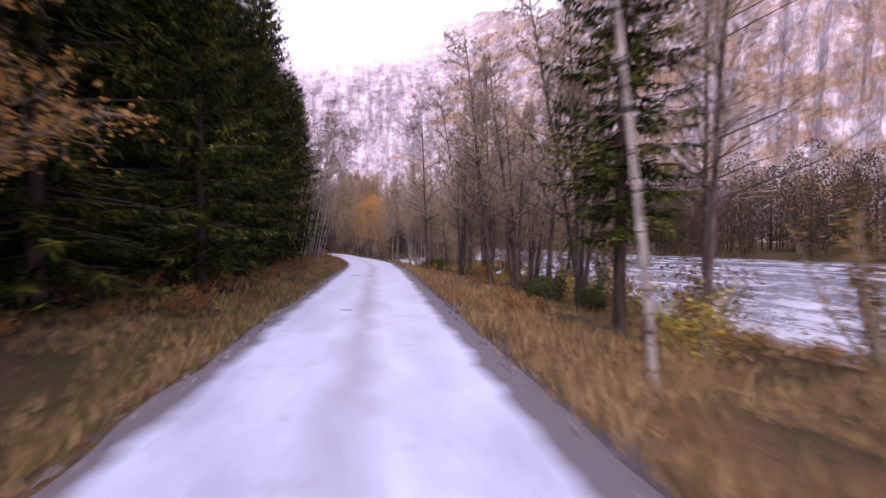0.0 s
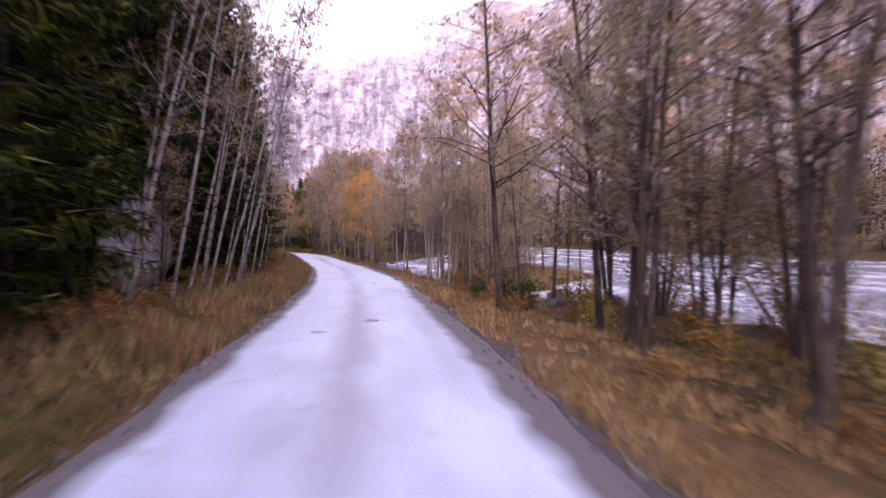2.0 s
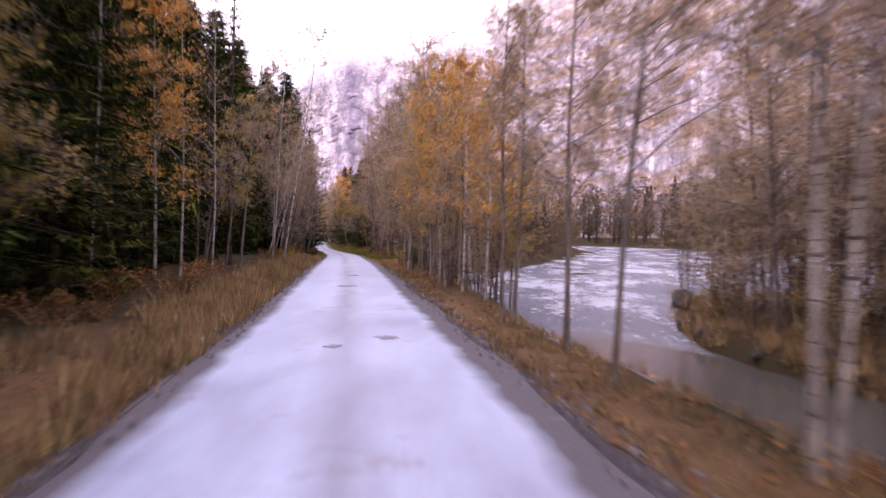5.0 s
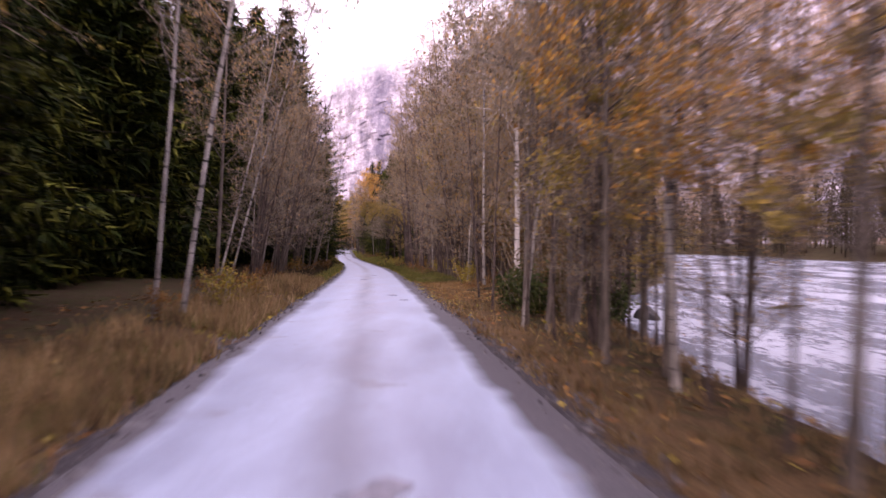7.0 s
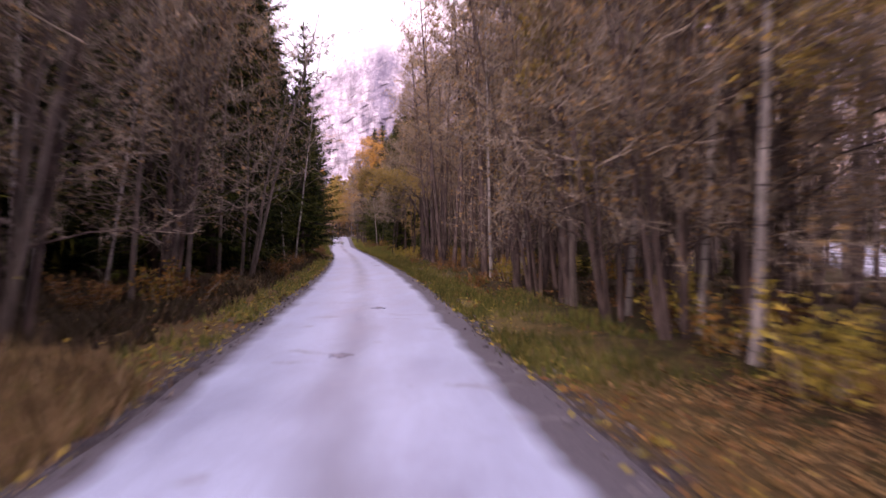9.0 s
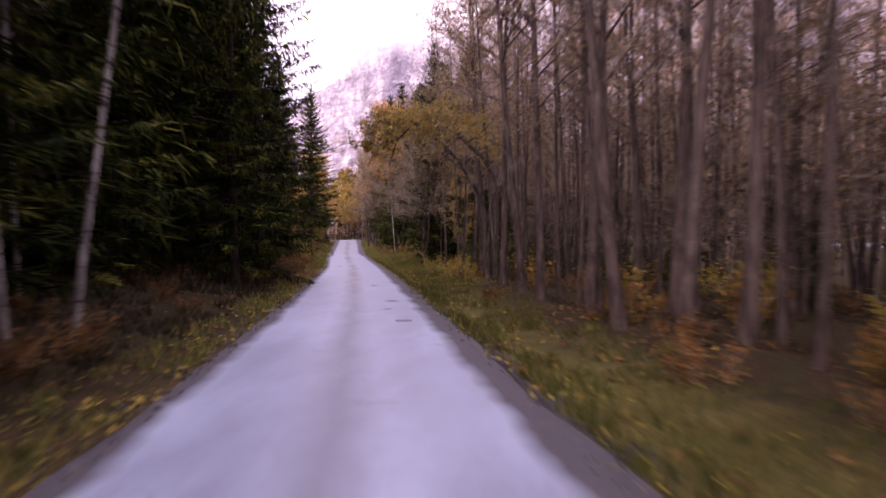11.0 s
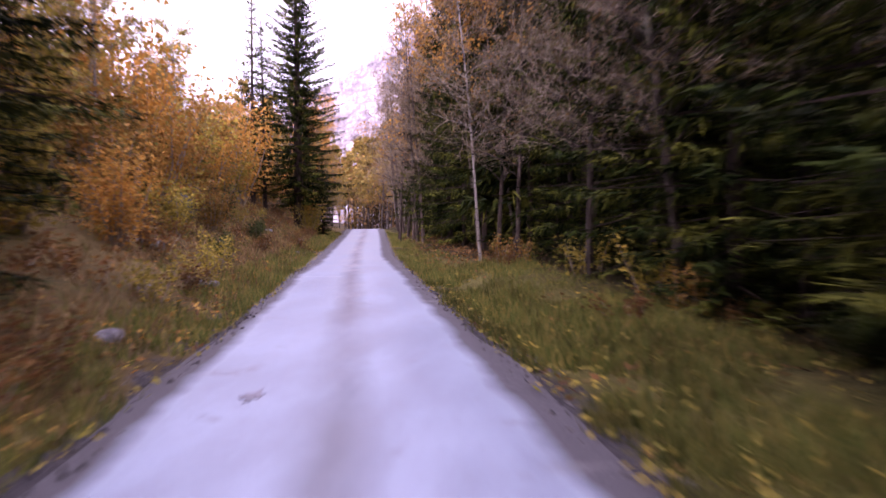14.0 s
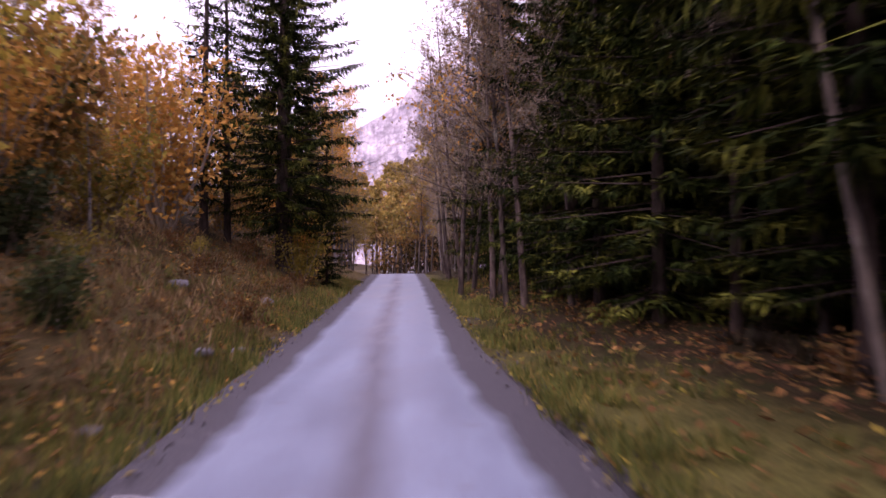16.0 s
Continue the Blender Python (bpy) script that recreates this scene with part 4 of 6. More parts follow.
plant_spruces([(36, -8.5, 1.35, 0), (40.5, -9.6, 1.4, 0), (44.5, -7.6, 1.25, 0), (49.5, -8.4, 1.35, 0), (47.0, -6.6, 1.1, 0), (45.2, -5.6, 1.3, 0), (48.8, -5.5, 1.2, 0), (42.6, -6.0, 1.3, 0), (55, -5.2, 1.2, 0), (58.6, -5.4, 1.15, 0), (54, -6.6, 1.25, 0), (51.5, -6.4, 1.15, 0), (57.5, -8, 1.05, 0), (61.5, -5.8, 1.1, 0), (66.8, -6.0, 0.85, 0), (64.5, -8.6, 0.95, 0), (70.5, -6.8, 0.8, 0),
                (72, -10, 1.1, 0), (77.5, -7.2, 0.9, 0), (82, -9, 1.0, 0), (87, -8.4, 1.0, 0), (91.5, -9.5, 1.0, 0), (96, -8.6, 0.95, 0), (101, -8.6, 1.0, 0), (105.5, -7.2, 1.3, 0), (108.5, -4.6, 1.25, 0), (100.2, -5.2, 1.15, 0), (104.0, -4.8, 1.25, 0), (112.4, -4.8, 1.25, 0)],
              "dark green spruce behind pale birch stems", 3)
plant(DEEP_SPRUCES, scatter(61, 26, 34, 112, -13.5, -7.5, 1.15, 1.5, 1, 2.4) + scatter(62, 10, 2, 34, -14, -8, 1.3, 1.6, 1, 2.6) + scatter(63, 20, 104, 137, -13, -5.6, 1.1, 1.4, 1, 1.9),
      "tall dark spruce deep in the wood", "tree", G_SPRUCE, 30)
plant([make_spruce(19, 12.5, 2.0, 2.5, 1.2, 1.0)], [(11.5, 5.2, 1.0, 0)], "ragged dark spruce between road and river", "tree", G_SPRUCE, 33)
plant(THIN_SPRUCES, [(74, -4.9, 0.9, 0), (76, -6.2, 0.8, 0), (169.6, -6.9, 1.05, 0), (170.5, -6.3, 1.0, 0)],
      "tall thin spruce with sparse ragged branches", "tree", G_SPRUCE, 4)
plant_spruces([(121.5, -3.4, 1.0, 0), (125.6, -3.3, 1.32, 0), (116.5, -5.2, 1.1, 0), (112.5, -7.0, 1.15, 0), (119.5, -7.5, 1.2, 0), (123.5, -6.6, 1.1, 0), (128, -5.2, 1.0, 0), (131, -6.6, 0.85, 0),
                (129.6, -4.2, 1.12, 0), (132.6, -5.4, 1.0, 0), (135.4, -6.4, 0.9, 0), (134, -8.5, 1.1, 0), (137.2, -4.4, 1.15, 0), (139.5, -4.3, 0.9, 0), (142.4, -5.6, 0.85, 0), (136.8, -6.8, 1.0, 0), (115, -10, 1.2, 0), (126, -10, 1.1, 0)],
              "dark spruce overhanging a mossy roadside slope", 5)
plant(INNER_SPRUCES, [(153.4, 5.6, 0.95, 0), (157.2, 5.0, 1.0, 0), (160.4, 5.6, 0.95, 0), (159.4, 7.2, 1.0, 0), (162.6, 6.6, 1.0, 0), (151.0, 7.6, 0.95, 0), (164.8, 8.2, 1.0, 0), 
                      (161.4, 9.6, 1.0, 0), (165.0, 11.0, 1.0, 0)],
      "dark spruce with a long bare trunk in deep shade", "tree", G_SPRUCE, 38)
plant_spruces([(139.4, 4.9, 1.12, 0), (141.2, 6.0, 0.95, 0), (143.8, 5.6, 1.1, 0), (146.6, 6.2, 1.15, 0), (147.0, 8.6, 1.2, 0), (149.8, 5.9, 0.95, 0), (149.6, 9.6, 1.2, 0), (154.6, 6.6, 1.2, 0), (158.6, 6.2, 1.15, 0), (161.6, 5.0, 1.15, 0), (166.0, 4.8, 1.2, 0), (156.2, 8.6, 1.25, 0), (163.5, 4.6, 1.0, 0), (167, 6.6, 1.05, 0),
                (177.5, -4.6, 0.85, 0), (172.0, -2.7, 0.55, 0), (168.6, 4.8, 1.2, 0), (174.4, 4.4, 1.25, 0), (179.0, 4.8, 1.2, 0), (172, 4.6, 0.9, 0)],
              "dense dark spruce in shade beside the grassy verge", 6)

plant(DEEP_SPRUCES, scatter(64, 26, 158, 186, 7.5, 20, 1.0, 1.3, 1, 2.3),
      "dark spruce in the depth of the wood", "tree", G_SPRUCE, 40)
plant(SPRUCES, [(145.5, 5.6, 0.28, 0), (147.2, 6.4, 0.34, 0), (148.8, 5.4, 0.25, 0), (150.4, 6.2, 0.33, 0), (149.4, 7.5, 0.36, 0), (146.4, 7.6, 0.36, 0), (152.2, 7.0, 0.35, 0), (144.2, 6.8, 0.32, 0), (154.4, 8.0, 0.38, 0), (151.6, 8.8, 0.38, 0),
                (143.2, 8.4, 0.34, 0), (147.8, 9.2, 0.38, 0), (155.0, 5.0, 0.22, 0), (157.8, 6.2, 0.3, 0)],
      "young dark spruce in the undergrowth", "tree", "young spruces", 42)
plant(SPRUCES, scatter(66, 22, 104, 139, 7.6, 14, 0.16, 0.3, 2, 1.5) + [(143.6, 6.0, 0.5, 0), (145.6, 6.8, 0.58, 0), (147.6, 6.0, 0.52, 0), (149.4, 7.0, 0.62, 0), (151.4, 5.8, 0.52, 0), (142.4, 7.8, 0.6, 0), (153.2, 7.2, 0.62, 0), (155.4, 5.9, 0.5, 0), (146.6, 9.0, 0.66, 0), (151.0, 10.0, 0.7, 0)] + scatter(65, 34, 140, 162, 5.6, 13, 0.24, 0.46, 2, 1.3), "young dark spruce crowding under bare trees", "tree", "young spruces", 44)
plant(BIG_SPRUCE, [(170.6, -4.1, 1.0, 0)], "big dense spruce with a thick trunk above the bend", "tree", G_SPRUCE, 35)

# bare trees along the river
plant(DARK, [(9.4, 5.8, 1.0, 6), (19.5, 6.0, 1.0, 2), (17.6, 6.6, 0.95, -4), (26.2, 4.2, 0.9, 1), (28.1, 5.9, 1.0, -3), (32.1, 5.2, 0.9, 0), (25.6, 5.3, 1.05, -4),
             (35.5, 6.1, 0.9, 0), (33.6, 5.3, 1.0, -3), (35.0, 7.0, 1.0, 2), (34.8, 3.3, 0.95, -4), (28.3, 8.1, 0.95, 0), (22.5, 7.6, 0.95, 4), (13.0, 8.0, 0.95, 3), (40.1, 6.5, 0.8, 2)],
      "dark bare alder with fine twigs on the river bank", "tree", G_RIVER, 7)
plant(DARK_MULTI, [(24.9, 7.0, 0.8, 6), (16.4, 6.2, 1.0, 5), (20.2, 5.2, 0.9, 0), (38.0, 7.6, 0.9, 0), (30.2, 7.2, 0.9, -3), (30.5, 4.6, 0.85, 0)],
      "dark bare alder with several crooked stems", "tree", G_RIVER, 8)
plant(PALE, [(5.6, 3.0, 1.15, -8), (54.0, 3.1, 0.85, 1), (54.3, 3.5, 0.8, 3), (67.5, 2.9, 0.6, 0), (78.9, 3.0, 0.95, 5), (94.5, 4.7, 1.2, 3), (87.4, 5.6, 1.0, 3), (92.8, 4.3, 1.35, 0), (89.0, 4.25, 1.35, -1), (97.0, 4.8, 1.4, 0), (107.0, 5.6, 1.4, 3), (106.6, 4.5, 1.4, -2), (141.2, 7.1, 1.2, 0), (152.6, 3.9, 1.1, -6), 
             (109.9, 5.7, 1.35, 2), (181, 3.6, 1.0, -3), (183, 4.4, 1.0, 0), (184.5, 3.4, 1.0, 3)],
      "slender white-barked birch, nearly bare", "tree", G_RIVER, 9)
plant(BANDED, [(85.7, 4.6, 1.0, 1)], "white birch with dark bands across its bark", "tree", G_RIVER, 50)
plant(PALE_MULTI, [(50.5, 4.6, 0.95, 2), (49.8, 4.0, 0.95, 0), (48.8, 4.8, 0.9, 3), (190.0, 3.3, 0.8, -2), (193.0, 3.9, 0.85, 0)],
      "clump of slender silver-grey birch stems, nearly bare", "tree", G_RIVER, 10)
plant(GREY, [(46.6, 4.0, 0.9, 0), (47.3, 5.4, 0.95, -2), (51.0, 5.6, 0.9, 0), (53.6, 3.6, 0.8, -1), (79.5, 3.2, 1.0, 0), (79.0, 3.9, 1.0, 2), (78.4, 5.0, 1.05, 0),
             (88.0, 4.9, 1.25, 9), (92.4, 6.2, 1.3, 2), (92.5, 5.7, 1.1, 0), (95.8, 5.1, 1.05, 1), (93.3, 7.0, 1.1, -2), (91.4, 6.8, 1.1, 3), (83.5, 4.6, 1.0, 0), (75.2, 3.8, 0.7, 0), (73.0, 4.6, 0.7, 0), (61.2, 2.9, 0.6, 0), (61.4, 3.2, 0.6, 3), (58.7, 3.2, 0.7, 0), (56.5, 2.9, 0.6, 2), (53.0, 5.4, 0.8, 0), (76.9, 3.7, 1.1, 0), (79.3, 3.6, 1.0, 3), (80.6, 4.6, 1.0, 2), (70.8, 13.0, 0.7, 0), (71.0, 13.9, 0.7, 2), (65.1, 10.9, 0.9, 0), (61.9, 11.0, 0.9, 0), (58.4, 11.8, 1.0, 0), (56.0, 10.4, 1.0, -2), (63.6, 13.6, 1.0, 0), (67.4, 14.8, 0.9, 0), (55.0, 13.4, 1.0, 0)],
      "grey-stemmed bare aspen with a few brown leaves", "tree", G_RIVER, 11)
plant(TALL, [(119.6, 4.4, 1.0, 0), (114.9, 4.1, 1.05, -3), (114.0, 4.5, 1.0, 2), (113.8, 5.2, 1.05, 0), (121.4, 4.5, 1.0, -3), (124.2, 4.7, 1.0, 2), (132.9, 5.6, 1.0, 0), (107.2, 4.4, 1.05, -4), (106.9, 5.4, 1.0, 2), (110.6, 4.3, 1.0, -3), (103.0, 4.4, 1.0, -3), (99.4, 4.6, 1.0, -3), (117.4, 4.6, 1.0, 0), (127.6, 5.0, 1.0, -3),
             (136.0, 7.4, 1.1, 0), (129.5, 5.2, 1.0, -3), (117.0, 6.0, 1.1, 0), (176.0, 2.9, 0.9, -4), (179.4, 2.7, 0.85, -3), (168.4, 3.1, 0.9, -3), (182.4, 2.8, 0.85, -4), (186.0, 2.9, 0.9, -3), (165.2, 3.4, 0.85, -4)],
      "tall nearly bare brown tree in a dense stand", "tree", G_RIVER, 12)
plant(HAZE, [(47.0, 6.2, 1.0, 3), (49.5, 5.8, 0.9, 0), (51.8, 6.8, 0.75, -3), (53.8, 6.2, 0.7, 2), (56.2, 5.2, 0.65, 0), (48.4, 7.6, 0.9, 0), (37.0, 8.6, 0.9, 0), (34.5, 8.8, 1.1, 0), (31.4, 6.4, 1.1, 0), (38.8, -5.6, 0.7, 4), (61.5, 11.4, 0.8, 0), (63.5, 13.0, 0.8, 0), (68.5, 12.4, 0.8, 0), (66.0, 14.4, 0.8, 0), (59.5, 12.6, 1.0, 0), (62.4, 10.4, 0.9, 0), (65.2, 11.6, 1.0, 0), (57.6, 8.2, 0.75, 0), (71.0, 13.2, 0.7, 0), (51.0, 9.4, 0.9, 0), (54.5, 8.6, 0.9, 0),
             (65.4, 3.9, 0.55, 0), (67.6, 3.0, 0.5, 2), (69.4, 4.6, 0.65, 0), (72.0, 4.9, 0.7, 0), (75.2, 4.7, 0.75, 0), (77.2, 3.7, 0.75, 0), (90.2, 4.4, 1.1, -4), (94.2, 4.2, 1.15, -4), (54.2, 9.8, 1.1, 0), (57.4, 10.6, 1.15, 0), (60.4, 12.4, 1.15, 0), (63.2, 15.0, 1.1, 0), (52.2, 11.0, 1.1, 0), (86.8, 5.6, 0.95, -3), (88.6, 6.2, 1.0, 0), (90.6, 5.6, 1.0, 2), (83.2, 6.6, 1.0, 0), (85.6, 7.4, 1.0, 0), (88.0, 8.4, 1.0, 0), (91.4, 9.2, 1.0, 0), (94.4, 5.4, 1.5, -3), (101.0, 5.0, 1.5, -4), (108.4, 5.4, 1.5, -3), (92.6, 6.8, 1.05, 0), (94.8, 6.0, 1.0, -2), (96.6, 7.6, 1.0, 0), (98.6, 6.4, 1.0, 0),
             (64.0, 9.8, 0.6, 0), (67.6, 10.2, 0.6, 0), (20.8, 9.2, 0.8, 0), (27.0, 9.6, 0.8, 0), (15.0, 9.6, 0.8, 0), (32.6, 10.2, 0.8, 0)],
      "twiggy brown alder with thin stems and withered leaves", "tree", G_RIVER, 36)
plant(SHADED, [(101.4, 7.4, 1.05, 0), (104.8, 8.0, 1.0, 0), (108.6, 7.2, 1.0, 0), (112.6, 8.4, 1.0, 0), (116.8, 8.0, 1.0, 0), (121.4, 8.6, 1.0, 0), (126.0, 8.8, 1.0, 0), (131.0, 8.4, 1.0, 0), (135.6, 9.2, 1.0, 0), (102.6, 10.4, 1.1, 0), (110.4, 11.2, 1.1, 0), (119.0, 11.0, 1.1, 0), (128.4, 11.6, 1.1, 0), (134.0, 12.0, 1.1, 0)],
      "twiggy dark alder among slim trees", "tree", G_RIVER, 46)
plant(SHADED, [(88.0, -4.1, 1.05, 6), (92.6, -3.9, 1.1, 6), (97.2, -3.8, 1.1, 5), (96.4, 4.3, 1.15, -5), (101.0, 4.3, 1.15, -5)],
      "dull-leaved alder hanging over the road", "tree", G_LEFT, 51)
plant(BARE, [(88.6, -4.2, 0.95, 8), (92.4, -4.0, 1.0, 8), (97.4, -3.6, 1.0, 7), (103.0, -3.5, 1.0, 6), (57.6, -5.4, 0.75, 4), (70.4, -5.2, 0.8, 3)],
      "bare grey alder leaning out from the spruces", "tree", G_LEFT, 37)
plant(DARK, [(138.2, 3.8, 0.95, 0), (138.6, 4.1, 0.9, 3), (138.9, 4.2, 0.85, -3), (171.2, 2.35, 1.1, -3), (172.4, 3.0, 1.0, 2), (166.5, 3.2, 0.9, 3), (168.5, 3.3, 0.9, 0), (175.9, 3.2, 0.9, 0), (153.0, 4.5, 0.85, -3), (152.3, 4.9, 0.85, -4), (147.3, 5.0, 0.85, -4),
             (149.0, 5.6, 0.85, 3), (146.4, 5.7, 0.8, 2), (150.6, 5.8, 0.9, 5), (144.2, 5.2, 0.85, -2), (158.8, 5.8, 0.85, 2), (164.8, 4.4, 0.85, 2), (143.0, 6.0, 0.8, 4)],
      "dark bare tree at the edge of the road", "tree", G_RIVER, 13)
plant(POLES, scatter(31, 135, 96, 138, 4.4, 13.5, 0.85, 1.15, 2, 1.0) + scatter(33, 26, 138, 152, 7.5, 14, 0.8, 1.1, 2, 1.3) + scatter(37, 18, 148, 161, 6.6, 13, 0.85, 1.1, 2, 1.3),
      "slim straight bare tree in a dense stand", "tree", "slim trees in the dense stand", 14)
stand(FAR_POLES, scatter(32, 150, 92, 142, 13, 34, 0.8, 1.1, 2, 1.5) + scatter(36, 100, 138, 178, 13, 38, 0.85, 1.15, 2, 1.5),
      "bare_wood", "slim straight bare trees deep in the stand", "woods", 39)
plant(DARK, [(55.2, 10.6, 0.8, 2), (57.8, 11.8, 0.85, -2), (59.6, 9.8, 0.75, 3), (61.8, 12.4, 0.85, 0), (63.0, 9.6, 0.7, -2), (64.6, 13.4, 0.85, 2), (67.0, 12.2, 0.8, 0), (69.2, 15.0, 0.85, -2), (66.2, 16.2, 0.85, 0), (62.6, 15.6, 0.9, 2)],
      "dark bare alder on the low tongue of land", "tree", G_RIVER, 47)
plant(POLES, scatter(34, 16, 66, 84, 2.8, 4.8, 0.42, 0.62, 3, 1.1) + scatter(35, 5, 36, 58, 5.0, 8.5, 0.55, 0.8, 3, 1.2),
      "young bare tree by the water", "tree", G_RIVER, 15)

# orange birches and olive trees
plant(ORANGE, [(7.4, -5.0, 0.8, 4), (64.2, 3.3, 0.62, 0), (66.4, 3.2, 0.72, 2), (70.5, 3.2, 0.82, 0), (74.4, 3.5, 0.8, 0), (88.8, 7.6, 0.95, 0), (68.6, 3.9, 0.78, 0), (72.6, 4.3, 0.82, 2), (169.0, 4.8, 1.7, -2), (64.8, -4.9, 0.75, 3), (206, 4.0, 1.0, 0), (211, 6.5, 1.0, 0), (217, 8.5, 1.1, 0), (162.0, -6.6, 0.55, 0), (164.0, -8.2, 0.52, 0), (166.5, -7.4, 0.58, 0), (168.0, -9.6, 0.58, 0), (171.5, -8.6, 0.62, 0), (163.0, -10.2, 0.72, 0), (175.0, -7.6, 0.7, 0), (181.0, -4.6, 1.2, 0), (186.0, -4.2, 1.2, 0), (192.0, -4.4, 1.3, 0), (200, 3.6, 1.0, 0), (204, -4.2, 1.0, 0)],
      "birch with a bright orange autumn crown", "tree", "orange birches", 16)
plant(TALL_ORANGE, [(156.6, 4.7, 1.0, -5), (154.0, 5.4, 0.95, -4)], "tall birch with an orange crown above dark spruces", "tree", "orange birches", 48)
plant(ARCHED, [(124.8, 5.6, 1.0, 0), (127.6, 5.4, 1.1, 0)], "bowed tree arching over the verge, olive leaves", "tree", "olive-leaved trees", 41)
plant(OLIVE, [(64.9, 4.1, 0.55, 0), (71.6, 3.1, 0.75, 2), (75.8, 3.3, 0.8, 0), (78.0, 4.8, 0.5, 0), (92.0, 5.2, 0.95, 0), (98.0, 4.2, 1.1, -4), (73.0, -4.8, 0.85, 4), (184.0, -3.5, 0.8, 0), (188.0, -3.6, 0.9, 0), (192.0, -3.1, 0.95, 0), (196.0, -3.3, 1.0, 0), (200.0, -2.9, 1.0, 0), (204.0, -2.7, 1.0, 0), (209.0, -2.6, 1.1, 0), (100, 6.6, 1.1, 0), (106, 6.2, 1.1, -3), (133, 5.2, 0.6, -4), (54.2, -4.7, 0.6, 4), (57.2, -4.5, 0.55, 4), (147, -7.2, 0.75, 0), (153, -7.6, 0.8, 0), (158, -8.2, 0.65, 0), (143, -8.2, 0.7, 0), (145.5, -10.5, 1.0, 0), (156, -11, 1.0, 0), (163, -9.5, 0.62, 0)],
      "leaning roadside tree with olive-yellow leaves", "tree", "olive-leaved trees", 17)

plant(SLOPE, [(141, -9.5, 0.85, 0), (144, -6.4, 0.75, 2), (149, -6.8, 0.8, 0), (147.5, -11, 1.0, 0), (151.5, -9.5, 0.95, 0), (154.5, -6.6, 0.75, 2), (160, -8.2, 0.6, 0)],
      "birch with mottled green, yellow and orange leaves on the slope", "tree", "orange birches", 43)

# leaning birches on the other side
plant(LEANING, [(31.5, -3.8, 0.9, 11), (32.7, -3.5, 0.9, 13), (39.4, -3.6, 0.95, 12), (35.2, -3.9, 0.95, 11), (34.9, -3.4, 0.9, 14), (36.4, -3.4, 0.95, 13), (41.7, -4.0, 0.9, 12), (48.4, -4.7, 0.8, 10), (37.7, -3.3, 0.95, 15),
             (43.6, -3.8, 0.9, 11), (33.6, -4.6, 0.95, 9), (38.4, -4.4, 0.9, 12), (40.5, -4.8, 0.9, 8), (34.2, -5.0, 1.0, 12), (42.4, -4.6, 0.9, 13), (46.6, -3.9, 0.85, 10), (45.5, -4.4, 0.85, 7), (52.9, -5.4, 0.85, 14), (50.1, -3.9, 0.8, 8)],
      "pale birch stem leaning towards the road", "tree", G_LEFT, 18)
plant(LEANING, [(65.3, -4.4, 0.85, 3), (68.1, -4.2, 0.9, 6), (62.0, -5.3, 0.85, 3), (77.2, -3.0, 1.2, 7), (77.3, -3.5, 1.1, 5), (86.3, -4.9, 1.05, 14), (86.7, -4.6, 1.05, 15), (95.3, -5.7, 0.95, 6),
             (101.2, -5.0, 0.9, 8), (103.7, -5.5, 0.9, 4), (89.8, -4.4, 1.0, 8), (94.8, -5.1, 1.0, 10), (97.4, -5.1, 0.95, 12), (99.8, -4.8, 1.0, 4), (111.9, -3.0, 1.1, 4), (111.4, -3.4, 1.0, -1), (113.3, -4.5, 1.0, 0)],
      "pale birch leaning out of dark spruces", "tree", G_LEFT, 19)
plant(GREY, [(91.5, -4.6, 0.9, 9), (96.5, -4.2, 0.85, 5), (102.6, -4.2, 0.9, 6), (106.0, -4.0, 0.85, 4), (71.0, -3.9, 0.75, 5), (84.0, -4.3, 0.9, 6)],
      "grey bare tree leaning over the verge", "tree", G_LEFT, 20)

# woods where the road drops out of sight
plant(POLES, scatter(71, 30, 190, 222, 3.2, 14, 0.7, 1.0, 3, 1.6) + scatter(72, 12, 186, 212, -12, -3.5, 0.6, 0.9, 3, 1.8), "slim bare tree beyond the rise", "tree", "slim trees in the dense stand", 31)
plant(OLIVE_FAR, [(216, 3.4, 1.7, 0), (219, 5.2, 1.8, 0), (222, 7.0, 1.9, 0), (226, 9.0, 2.0, 0), (230, 11.5, 2.1, 0), (233, 8.5, 2.0, 0), (224, 4.5, 1.8, 0), (236, 14, 2.1, 0), (228, 6.0, 1.9, 0)],
      "tall leafy tree standing where the road bends away", "tree", "olive-leaved trees", 49)
plant(OLIVE_FAR, [(180, -5.0, 0.9, 0), (184, -6.2, 0.9, 0), (188, -4.4, 0.9, 0), (178, -7.5, 0.9, 0)] + scatter(73, 30, 186, 216, -12, -2.7, 1.0, 1.4, 3, 1.8) + scatter(76, 24, 198, 226, 2.7, 10, 1.25, 1.65, 3, 1.6) + scatter(74, 12, 192, 226, 3.0, 16, 0.8, 1.1, 3, 2.5), "olive-yellow leafed tree beyond the rise", "tree", "olive-leaved trees", 32)

